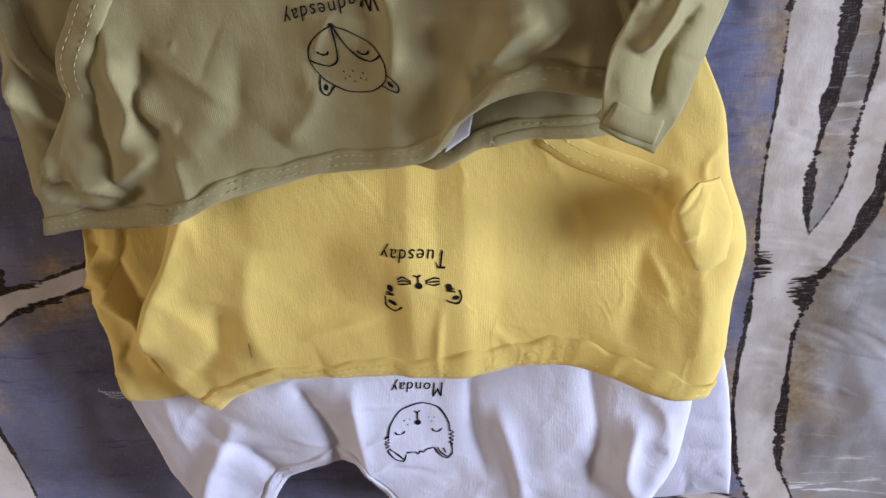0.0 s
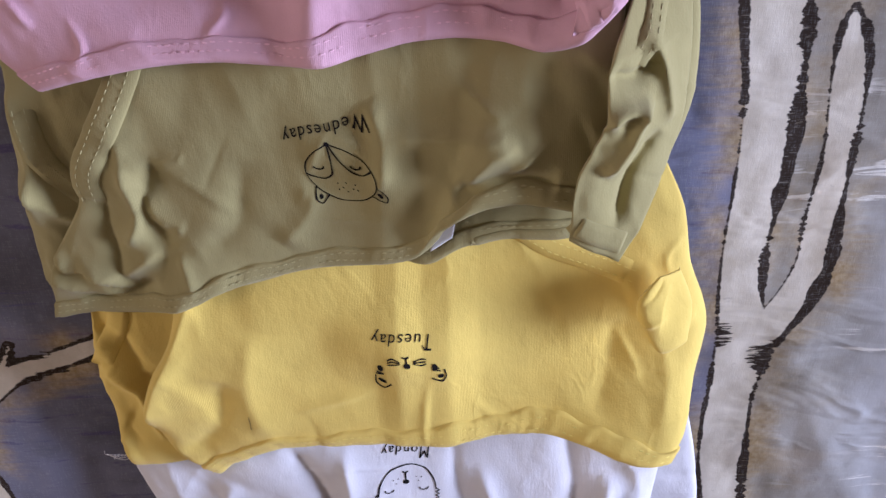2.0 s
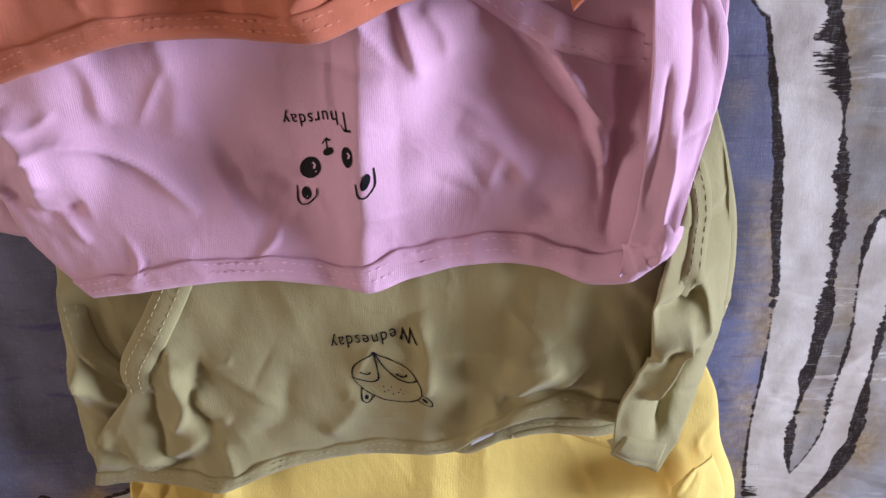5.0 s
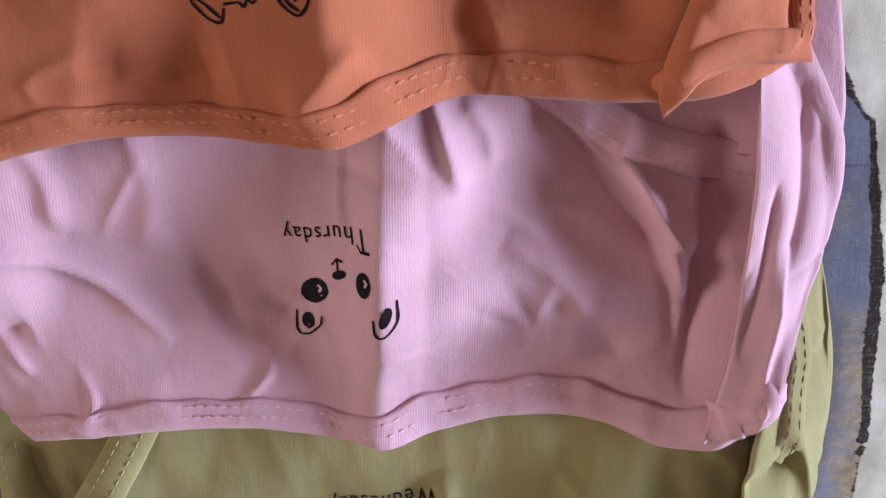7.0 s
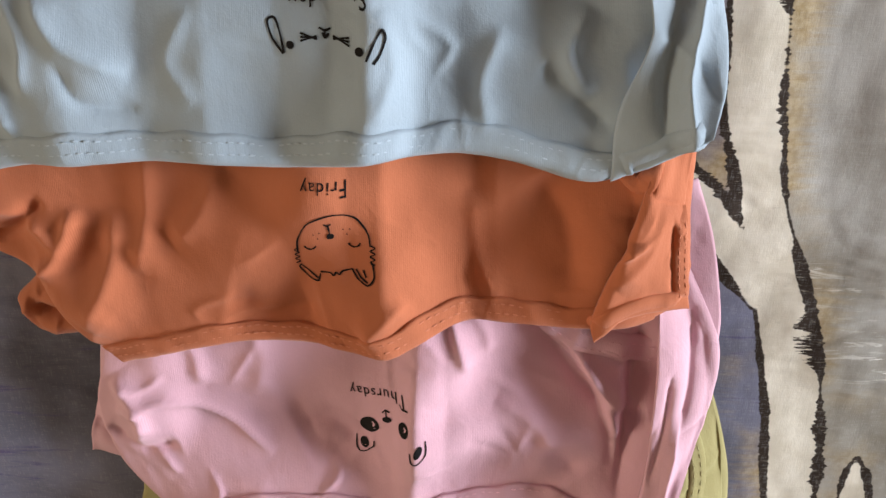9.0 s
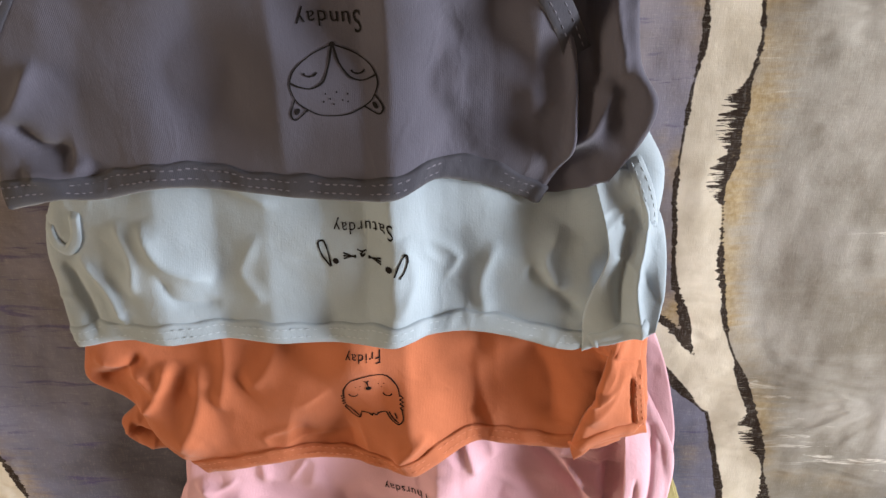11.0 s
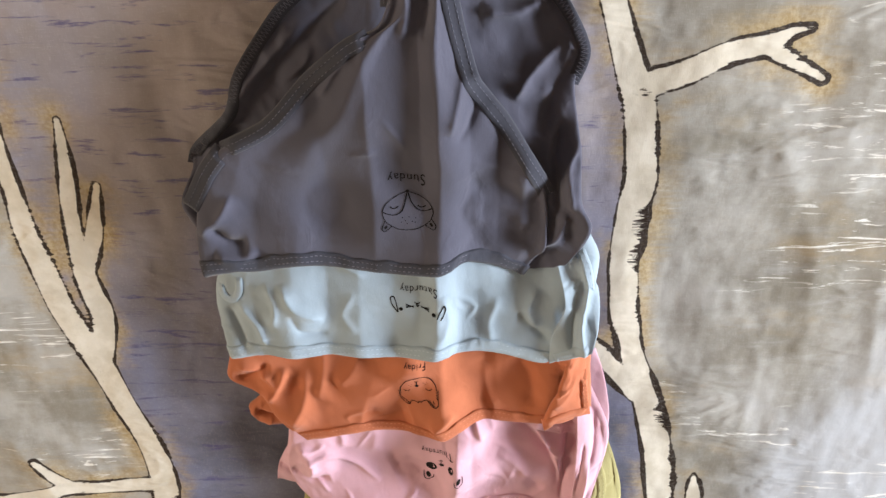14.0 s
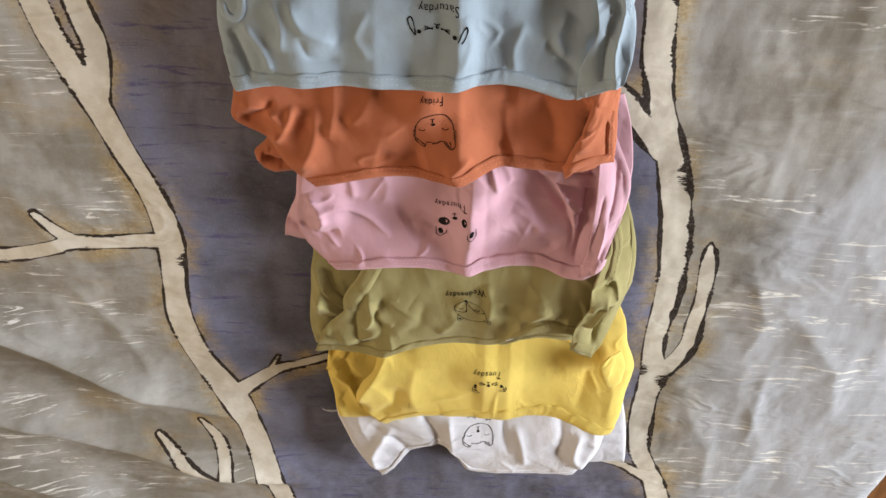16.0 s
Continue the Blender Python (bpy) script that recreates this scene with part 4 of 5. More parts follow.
def monday():
    cloth, thread = cotton("white", (0.70, 0.70, 0.76))
    g = garment("white cotton underpants with a printed bear-like face, lowest in the row", (-0.03, -0.18))
    back = Cloth([(0.02, -0.228, 0.006), (0.07, -0.231, 0.006), (0.116, -0.228, 0.006)], [(0.02, -0.228, 0.006), (0.03, -0.18, 0.006), (0.03, -0.12, 0.006)],
                 [(0.116, -0.228, 0.006), (0.113, -0.20, 0.006), (0.107, -0.166, 0.006), (0.095, -0.12, 0.006)], [(0.03, -0.12, 0.006), (0.095, -0.12, 0.006)], 60, 50, 0.004, 0.1, seed=41)
    back.build("back_panel", cloth, g)
    front = Cloth([(-0.113, -0.255, 0.012), (-0.101, -0.234, 0.016), (-0.084, -0.202, 0.02), (-0.053, -0.189, 0.021), (-0.041, -0.208, 0.021), (-0.031, -0.230, 0.018), (-0.01, -0.234, 0.016), (0.038, -0.231, 0.018), (0.069, -0.229, 0.018)],
                  [(-0.113, -0.255, 0.012), (-0.127, -0.226, 0.012), (-0.140, -0.192, 0.012), (-0.150, -0.160, 0.010), (-0.146, -0.12, 0.010), (-0.140, -0.085, 0.008)],
                  [(0.069, -0.229, 0.018), (0.080, -0.207, 0.016), (0.087, -0.190, 0.014), (0.090, -0.15, 0.012), (0.085, -0.085, 0.008)],
                  [(-0.140, -0.085, 0.008), (0.085, -0.085, 0.008)], 190, 100, 0.011, 0.05,
                  folds=[([(-0.115, -0.235), (-0.118, -0.20), (-0.10, -0.165)], 0.007, 0.005), ([(-0.06, -0.19), (-0.062, -0.17), (-0.075, -0.145)], 0.006, -0.004), ([(-0.085, -0.20), (-0.10, -0.18), (-0.12, -0.165)], 0.006, -0.003),
                         ([(0.075, -0.215), (0.062, -0.195), (0.066, -0.165)], 0.006, 0.0045), ([(0.020, -0.215), (0.015, -0.185), (0.008, -0.16)], 0.005, 0.003), ([(0.048, -0.205), (0.050, -0.175), (0.045, -0.14)], 0.006, -0.003),
                         ([(-0.045, -0.205), (-0.048, -0.175), (-0.05, -0.145)], 0.005, 0.0028), ([(0.005, -0.20), (-0.002, -0.17), (-0.003, -0.14)], 0.004, -0.002)],
                  seed=2, crumple=0.002)
    ob = front.build("front_panel", cloth, g)
    hem(front, cloth, g, 0.0095, 0.02, 0.98, thread=thread)
    drop = Ground([ob])
    lettering("Monday", drop, (-0.013, -0.1495), (-0.034, -0.1475), g)
    p = Print(drop, [(0, 0, -0.0235, -0.1715), (1, 0, -0.01033, -0.17242), (0, 1, -0.02258, -0.15833)])
    bear_face(p)
    p.done(g)
    # loose threads at the side seam
    verts, faces = [], []
    for k in range(4):
        c = spline([(-0.147, -0.160, 0.012), (-0.154 - 0.002 * k, -0.163 + 0.002 * k, 0.012 + 0.001 * k), (-0.161 - 0.001 * k, -0.164 + 0.0016 * k, 0.010)], 14)
        for a, b in zip(c[:-1], c[1:]):
            v, f = dash(a, b, np.array([0, 0, 1.0]), 0.00016, 0.0002)
            faces += [tuple(i + len(verts) for i in q) for q in f]
            verts += v
    place("loose_thread", verts, faces, thread, g, "frayed white thread ends")


def tuesday():
    cloth, thread = cotton("yellow", (0.80, 0.605, 0.152))
    g = garment("yellow cotton underpants with a whiskered face print", (-0.03, -0.10))
    back = Cloth([(-0.146, -0.157, 0.010), (-0.12, -0.152, 0.012), (-0.09, -0.14, 0.012)], [(-0.146, -0.157, 0.010), (-0.151, -0.129, 0.010), (-0.154, -0.108, 0.010), (-0.152, -0.092, 0.010), (-0.146, -0.06, 0.010)],
                 [(-0.09, -0.14, 0.012), (-0.09, -0.10, 0.014), (-0.09, -0.06, 0.012)], [(-0.146, -0.06, 0.010), (-0.09, -0.06, 0.012)], 60, 70, 0.006, 0.12, seed=43, crumple=0.003,
                 folds=[([(-0.148, -0.11), (-0.135, -0.118), (-0.125, -0.14)], 0.004, 0.004), ([(-0.15, -0.09), (-0.138, -0.10), (-0.13, -0.12)], 0.004, -0.003)])
    bk = back.build("back_panel", cloth, g)
    front = Cloth([(-0.104, -0.1565, 0.026), (-0.095, -0.148, 0.030), (-0.074, -0.137, 0.033), (-0.052, -0.135, 0.033), (-0.031, -0.134, 0.034), (-0.009, -0.134, 0.036), (0.003, -0.133, 0.035), (0.016, -0.131, 0.033), (0.033, -0.130, 0.033), (0.049, -0.132, 0.038), (0.062, -0.135, 0.044), (0.073, -0.137, 0.047), (0.081, -0.137, 0.046)],
                  [(-0.104, -0.1565, 0.026), (-0.119, -0.142, 0.026), (-0.128, -0.122, 0.026), (-0.122, -0.103, 0.026), (-0.110, -0.083, 0.026), (-0.108, -0.055, 0.018), (-0.11, -0.02, 0.010)],
                  [(0.081, -0.137, 0.046), (0.091, -0.130, 0.034), (0.097, -0.111, 0.018), (0.101, -0.093, 0.012), (0.098, -0.081, 0.012), (0.091, -0.064, 0.012), (0.086, -0.041, 0.012), (0.076, -0.020, 0.010)],
                  [(-0.11, -0.02, 0.010), (0.076, -0.020, 0.010)], 200, 110, 0.010, 0.06,
                  folds=[([(-0.128, -0.128), (-0.121, -0.106), (-0.106, -0.080), (-0.098, -0.06)], 0.005, 0.005), ([(0.060, -0.060), (0.068, -0.072), (0.078, -0.085), (0.083, -0.110), (0.078, -0.128)], 0.006, 0.0018),
                         ([(0.020, -0.045), (0.034, -0.066), (0.043, -0.084), (0.045, -0.10)], 0.004, 0.0009, "crease"), ([(0.062, -0.085), (0.060, -0.105), (0.054, -0.122)], 0.009, -0.002),
                         ([(-0.115, -0.14), (-0.098, -0.125), (-0.092, -0.10)], 0.008, -0.003), ([(-0.075, -0.13), (-0.082, -0.11), (-0.078, -0.08)], 0.008, 0.002)],
                  facets=[(-0.12, 0.0), (-0.045, 0.0), (-0.031, 0.0), (-0.0225, 0.0013), (-0.013, -0.0002), (-0.003, 0.0014), (0.009, 0.0), (0.05, 0.001), (0.1, 0.0)], seed=3, crumple=0.0013,
                  pins=[(-0.019, -0.092, 0.037), (-0.03, -0.085, 0.036), (-0.007, -0.092, 0.035), (-0.101, -0.067, 0.028)])
    ob = front.build("front_panel", cloth, g)
    hem(front, cloth, g, 0.0095, 0.0, 1.0, thread=thread)
    drop = Ground([ob])
    tape("leg_band", Ground([bk]), [(-0.139, -0.070), (-0.139, -0.086), (-0.146, -0.100), (-0.150, -0.108)], 0.0095, cloth, g, n=40)
    tape("leg_band", drop, [(0.020, -0.042), (0.036, -0.053), (0.054, -0.060), (0.070, -0.066)], 0.010, cloth, g, sew=thread, thick=0.0009, n=50)
    flap = Cloth([(0.066, -0.074, 0.037), (0.075, -0.088, 0.037), (0.086, -0.086, 0.033)], [(0.066, -0.074, 0.037), (0.066, -0.066, 0.037), (0.073, -0.058, 0.035)], [(0.086, -0.086, 0.034), (0.088, -0.073, 0.028), (0.083, -0.060, 0.024)], [(0.073, -0.058, 0.036), (0.083, -0.060, 0.024)], 50, 40, 0.003, 0.3, seed=61, crumple=0.002, creases=6)
    flap.build("leg_flap", cloth, g)
    lettering("Tuesday", drop, (-0.0085, -0.0818), (-0.0315, -0.0793), g)
    p = Print(drop, [(0, 0.02, -0.019, -0.092), (-0.82, -0.58, -0.029, -0.101), (0.98, -0.26, -0.006, -0.1), (-0.82, -0.16, -0.029, -0.0962), (0.82, 0, -0.0084, -0.0961)])
    whisker_face(p)
    p.done(g)
    p = Print(drop, [(0, 0, -0.083, -0.12), (1, 0, -0.079, -0.12), (0, 1, -0.083, -0.116)])
    p.stroke([(0, -0.85), (0.02, 0), (0, 0.85)], 0.11)
    place("pen_mark", p.v, p.f, plain("pencil_mark", (0.30, 0.22, 0.08), 0.8), g, "faint dark pencil stroke", False)


def wednesday():
    cloth, thread = cotton("olive", (0.360, 0.318, 0.145))
    g = garment("olive green cotton underpants with a pointed face print", (-0.04, -0.02))
    back = Cloth([(-0.16, -0.076, 0.012), (-0.10, -0.066, 0.018), (-0.03, -0.052, 0.026), (-0.010, -0.0525, 0.030), (0.003, -0.0455, 0.031), (0.018, -0.0425, 0.031), (0.045, -0.0415, 0.031), (0.066, -0.036, 0.028)],
                 [(-0.16, -0.076, 0.012), (-0.163, -0.052, 0.010), (-0.159, -0.021, 0.010), (-0.157, -0.001, 0.010), (-0.153, 0.02, 0.010), (-0.146, 0.07, 0.008)],
                 [(0.066, -0.036, 0.028), (0.074, -0.020, 0.022), (0.081, 0.0, 0.020), (0.082, 0.018, 0.018), (0.080, 0.037, 0.016), (0.073, 0.061, 0.014), (0.065, 0.082, 0.010)],
                 [(-0.146, 0.07, 0.008), (0.065, 0.082, 0.010)], 150, 90, 0.006, 0.05, seed=44, crumple=0.0022, creases=40,
                 folds=[([(-0.158, -0.02), (-0.145, -0.033), (-0.13, -0.04)], 0.005, 0.005), ([(-0.158, -0.055), (-0.14, -0.062), (-0.122, -0.058)], 0.004, 0.004), ([(-0.155, 0.01), (-0.15, -0.015), (-0.155, -0.04)], 0.004, 0.004)])
    bk = back.build("back_panel", cloth, g)
    hem(back, cloth, g, 0.008, 0.55, 1.0, "back_waistband", rows=1, thread=thread)
    front = Cloth([(-0.160, -0.081, 0.016), (-0.145, -0.078, 0.018), (-0.126, -0.076, 0.021), (-0.100, -0.069, 0.029), (-0.087, -0.063, 0.030), (-0.070, -0.058, 0.030), (-0.051, -0.054, 0.030), (-0.027, -0.051, 0.033), (-0.012, -0.047, 0.036), (-0.004, -0.035, 0.042), (0.007, -0.026, 0.046), (0.021, -0.023, 0.046), (0.040, -0.026, 0.046)],
                  [(-0.160, -0.081, 0.016), (-0.150, -0.052, 0.020), (-0.132, -0.028, 0.026), (-0.128, -0.012, 0.028), (-0.116, 0.004, 0.028), (-0.108, 0.03, 0.020), (-0.105, 0.07, 0.012)],
                  [(0.040, -0.026, 0.046), (0.047, -0.008, 0.044), (0.052, 0.012, 0.038), (0.055, 0.04, 0.026), (0.055, 0.08, 0.012)],
                  [(-0.105, 0.07, 0.012), (0.055, 0.08, 0.012)], 200, 110, 0.003, 0.06,
                  folds=[([(-0.140, -0.058), (-0.122, -0.056), (-0.105, -0.045)], 0.005, 0.004), ([(-0.152, -0.049), (-0.146, -0.057), (-0.136, -0.057), (-0.120, -0.066)], 0.0022, 0.0042, "step"), ([(-0.155, -0.061), (-0.143, -0.065), (-0.124, -0.066)], 0.0020, 0.003, "crease"), ([(-0.121, -0.022), (-0.124, -0.037), (-0.123, -0.055), (-0.119, -0.066)], 0.0026, -0.0032, "crease"), ([(-0.103, -0.037), (-0.100, -0.034), (-0.094, -0.037)], 0.003, 0.0012), ([(-0.111, -0.004), (-0.111, -0.015), (-0.105, -0.024), (-0.103, -0.036)], 0.0030, 0.0020, "crease"), ([(-0.098, -0.046), (-0.096, -0.055), (-0.095, -0.062)], 0.003, 0.0026, "crease"),
                         ([(-0.145, -0.07), (-0.125, -0.068), (-0.11, -0.058)], 0.0035, -0.003), ([(-0.118, -0.045), (-0.110, -0.032), (-0.112, -0.012)], 0.004, 0.004), ([(-0.100, -0.045), (-0.108, -0.030), (-0.10, -0.01)], 0.004, -0.003),
                         ([(-0.026, 0.008), (-0.021, -0.003), (-0.022, -0.02)], 0.0045, 0.003), ([(-0.02, -0.003), (0.0, -0.003), (0.018, -0.001)], 0.005, 0.003), ([(0.0, -0.020), (0.016, -0.014), (0.034, -0.016)], 0.004, -0.004), ([(-0.060, -0.042), (-0.05, -0.032), (-0.045, -0.02)], 0.006, 0.0025),
                         ([(0.005, -0.018), (0.012, -0.008), (0.022, -0.003)], 0.005, 0.0025), ([(-0.09, -0.045), (-0.075, -0.035), (-0.07, -0.01)], 0.007, -0.002)],
                  facets=[(-0.12, 0.0), (-0.05, 0.0), (-0.030, 0.0015), (-0.024, 0.003), (-0.010, 0.0010), (0.0, 0.002), (0.02, 0.0), (0.06, 0.0)], seed=4, crumple=0.0018, creases=30,
                  pins=[(-0.024, -0.022, 0.039), (-0.026, 0.005, 0.034), (-0.054, -0.002, 0.031), (-0.04, -0.005, 0.036), (-0.043, -0.028, 0.034)])
    ob = front.build("front_panel", cloth, g)
    hem(front, cloth, g, 0.0085, 0.0, 1.0, thread=thread)
    cuff = Cloth([(0.037, -0.032, 0.055), (0.044, -0.036, 0.056), (0.053, -0.040, 0.055)], [(0.037, -0.032, 0.055), (0.039, -0.011, 0.054), (0.046, 0.003, 0.052), (0.048, 0.022, 0.046), (0.058, 0.045, 0.030), (0.060, 0.075, 0.016)],
                 [(0.053, -0.040, 0.055), (0.061, -0.031, 0.048), (0.071, -0.015, 0.034), (0.076, 0.002, 0.028), (0.077, 0.025, 0.024), (0.074, 0.05, 0.020), (0.068, 0.075, 0.014)], [(0.060, 0.075, 0.016), (0.068, 0.075, 0.014)], 60, 110, 0.002, 0.3, seed=46, crumple=0.003, creases=16,
                 folds=[([(0.047, 0.018), (0.056, 0.016), (0.064, 0.020)], 0.0028, -0.005), ([(0.046, 0.004), (0.053, 0.008), (0.062, 0.006)], 0.0030, 0.005), ([(0.047, -0.012), (0.055, -0.002), (0.060, 0.010)], 0.0030, 0.0055), ([(0.052, -0.030), (0.056, -0.014), (0.066, -0.002)], 0.0030, -0.0045), ([(0.06, 0.03), (0.066, 0.018), (0.070, 0.0)], 0.003, 0.004)])
    cf = cuff.build("leg_cuff", cloth, g)
    tape("cuff_band", Ground([cuff.tree_ob]), [tuple(cuff.at(u, 0.05)[:2]) for u in (0.03, 0.25, 0.5, 0.75, 0.97)], 0.0072, cloth, g, thick=0.0009, n=50)
    tape("leg_band", Ground([ob, bk]), [(-0.100, 0.032), (-0.106, 0.017), (-0.115, 0.001), (-0.125, -0.015), (-0.1265, -0.029)], 0.0115, cloth, g, sew=thread)
    tape("side_seam", Ground([bk, cf]), [(0.060, 0.060), (0.064, 0.045), (0.062, 0.030), (0.056, 0.020)], 0.007, cloth, g, sew=thread, n=40)
    tape("leg_band", Ground([bk]), [(-0.149, 0.006), (-0.147, -0.008), (-0.142, -0.018), (-0.134, -0.026), (-0.126, -0.031)], 0.0095, cloth, g, sew=thread, n=50)
    tape("overlocked_edge", Ground([bk] + [c for c in g.children if c.name.startswith("back_waistband")]), [(0.004, -0.0440), (0.018, -0.0410), (0.034, -0.0400), (0.050, -0.0380)], 0.0048, cloth, g, sew=thread, zigzag=True, thick=0.0006, n=60)
    # care label inside the waist
    lab = Cloth([(-0.008, -0.0455, 0.0355), (0.000, -0.0395, 0.0365)], [(-0.008, -0.0455, 0.0355), (-0.006, -0.033, 0.0355)], [(0.000, -0.0395, 0.0365), (0.002, -0.030, 0.036)], [(-0.006, -0.033, 0.0355), (0.002, -0.030, 0.036)], 14, 10, 0.0003, 0.2, crumple=0.0002, creases=0, rest=False)
    lab.build("care_label", LABEL, g, "white woven care label", 0.0004)
    drop = Ground([ob])
    lettering("Wednesday", drop, (-0.026, 0.0048), (-0.055, -0.001), g)
    p = Print(drop, [(0, 1, -0.04, -0.005), (0.82, -0.72, -0.024, -0.022), (-0.98, 0, -0.0471, -0.0149), (1, 0, -0.0243, -0.0149), (0, -0.93, -0.0332, -0.0256)])
    pointed_face(p)
    p.done(g)


def thursday():
    cloth, thread = cotton("pink", (0.69, 0.415, 0.505))
    g = garment("pink cotton underpants with a black-eyed face print", (-0.05, 0.07))
    back = Cloth([(-0.173, 0.030, 0.010), (-0.160, 0.029, 0.012), (-0.135, 0.034, 0.014)], [(-0.173, 0.030, 0.010), (-0.171, 0.043, 0.010), (-0.166, 0.055, 0.010), (-0.160, 0.07, 0.010), (-0.154, 0.12, 0.010)], [(-0.135, 0.034, 0.014), (-0.13, 0.07, 0.014), (-0.13, 0.12, 0.012)], [(-0.154, 0.12, 0.010), (-0.13, 0.12, 0.012)], 50, 60, 0.006, 0.2, seed=47, crumple=0.003,
                 folds=[([(-0.172, 0.045), (-0.160, 0.043), (-0.15, 0.05)], 0.003, -0.004)])
    back.build("back_panel", cloth, g)
    front = Cloth([(-0.133, 0.013, 0.026), (-0.115, 0.0175, 0.030), (-0.092, 0.0215, 0.033), (-0.072, 0.0225, 0.033), (-0.052, 0.021, 0.035), (-0.038, 0.021, 0.038), (-0.026, 0.0235, 0.035), (-0.012, 0.0265, 0.033), (0.002, 0.0275, 0.033), (0.017, 0.0265, 0.034), (0.029, 0.0245, 0.039), (0.039, 0.028, 0.045), (0.049, 0.039, 0.050)],
                  [(-0.133, 0.013, 0.026), (-0.145, 0.022, 0.022), (-0.155, 0.033, 0.018), (-0.160, 0.048, 0.014), (-0.159, 0.063, 0.014), (-0.154, 0.080, 0.014), (-0.150, 0.11, 0.012), (-0.148, 0.15, 0.010)],
                  [(0.049, 0.039, 0.050), (0.052, 0.048, 0.044), (0.057, 0.062, 0.034), (0.062, 0.079, 0.028), (0.065, 0.10, 0.024), (0.064, 0.114, 0.020), (0.060, 0.133, 0.016), (0.054, 0.15, 0.012)],
                  [(-0.148, 0.15, 0.010), (0.054, 0.15, 0.012)], 210, 120, 0.001, 0.05,
                  folds=[([(0.034, 0.034), (0.0365, 0.055), (0.0375, 0.075), (0.040, 0.10)], 0.0030, -0.005), ([(0.018, 0.090), (0.028, 0.074), (0.034, 0.058)], 0.0022, 0.004), ([(0.010, 0.097), (0.022, 0.082), (0.034, 0.066)], 0.0022, 0.0045, "step"), ([(-0.01, 0.07), (0.004, 0.062), (0.012, 0.05)], 0.004, 0.002),
                         ([(-0.003, 0.105), (0.010, 0.092), (0.022, 0.078), (0.031, 0.060), (0.033, 0.046)], 0.0024, 0.0050, "step"), ([(0.010, 0.102), (0.022, 0.092), (0.036, 0.085)], 0.003, 0.003, "step"), ([(0.004, 0.095), (0.020, 0.075), (0.030, 0.066)], 0.003, -0.003), ([(0.022, 0.086), (0.032, 0.076), (0.038, 0.066)], 0.003, 0.003),
                         ([(-0.028, 0.106), (-0.024, 0.095), (-0.020, 0.084)], 0.0026, 0.0035), ([(-0.020, 0.104), (-0.014, 0.095), (-0.013, 0.088)], 0.003, 0.002), ([(-0.152, 0.058), (-0.132, 0.066), (-0.112, 0.058), (-0.094, 0.041)], 0.0022, 0.0034, "crease"), ([(-0.150, 0.064), (-0.143, 0.060), (-0.138, 0.052)], 0.0018, 0.0022, "crease"), ([(-0.147, 0.046), (-0.138, 0.041), (-0.131, 0.032)], 0.0018, 0.0020, "crease"), ([(-0.151, 0.072), (-0.140, 0.071), (-0.131, 0.076)], 0.0018, 0.0020, "crease"), ([(-0.158, 0.05), (-0.145, 0.042), (-0.13, 0.045)], 0.004, -0.004),
                         ([(-0.150, 0.075), (-0.14, 0.06), (-0.145, 0.045)], 0.004, 0.004), ([(-0.13, 0.10), (-0.12, 0.085), (-0.118, 0.07)], 0.005, 0.003), ([(-0.10, 0.10), (-0.095, 0.08), (-0.10, 0.065)], 0.006, 0.002), ([(-0.085, 0.05), (-0.072, 0.055), (-0.06, 0.045)], 0.010, -0.004), ([(0.0, 0.055), (0.012, 0.05), (0.02, 0.04)], 0.008, -0.003)],
                  facets=[(-0.13, 0.0), (-0.085, -0.001), (-0.060, -0.0005), (-0.047, 0.0008), (-0.0390, 0.0054), (-0.0378, 0.0054), (-0.028, -0.0002), (-0.018, -0.0012), (0.03, 0.001)], seed=5, crumple=0.0016, creases=44,
                  pins=[(-0.059, 0.045, 0.022), (-0.037, 0.054, 0.042), (-0.04, 0.072, 0.037), (-0.063, 0.072, 0.023), (-0.056, 0.056, 0.022), (-0.043, 0.065, 0.036), (-0.028, 0.056, 0.036), (-0.016, 0.06, 0.032), (-0.028, 0.085, 0.034), (0.01, 0.055, 0.031)], reach=0.014)
    ob = front.build("front_panel", cloth, g)
    hem(front, cloth, g, 0.0092, 0.0, 1.0, thread=thread)
    side = Cloth([(0.036, 0.0295, 0.043), (0.043, 0.0325, 0.045), (0.0495, 0.0420, 0.042)], [(0.036, 0.0295, 0.043), (0.0395, 0.045, 0.044), (0.0415, 0.062, 0.042), (0.042, 0.085, 0.038), (0.042, 0.125, 0.026)],
                 [(0.0495, 0.0420, 0.042), (0.0535, 0.051, 0.039), (0.059, 0.063, 0.034), (0.064, 0.080, 0.028), (0.064, 0.098, 0.022), (0.050, 0.128, 0.012)], [(0.042, 0.125, 0.026), (0.050, 0.128, 0.012)], 60, 110, 0.003, 0.35, seed=63, crumple=0.002, creases=12,
                 folds=[([(0.045, 0.034), (0.048, 0.055), (0.052, 0.075)], 0.0022, 0.0025), ([(0.050, 0.062), (0.054, 0.085), (0.055, 0.11)], 0.0025, -0.0025), ([(0.042, 0.05), (0.046, 0.07), (0.047, 0.09)], 0.0018, -0.002)])
    side.build("side_fold", cloth, g)
    tape("side_band", Ground([side.tree_ob]), [tuple(side.at(u, 0.055)[:2]) for u in (0.03, 0.25, 0.5, 0.75, 0.97)], 0.0072, cloth, g, thick=0.0009, n=50)
    drop = Ground([ob])
    tape("leg_band", drop, [(-0.010, 0.112), (0.002, 0.1045), (0.012, 0.0990), (0.022, 0.0945), (0.033, 0.0915), (0.041, 0.0900), (0.048, 0.0895)], 0.010, cloth, g, sew=thread, thick=0.0012, n=50)
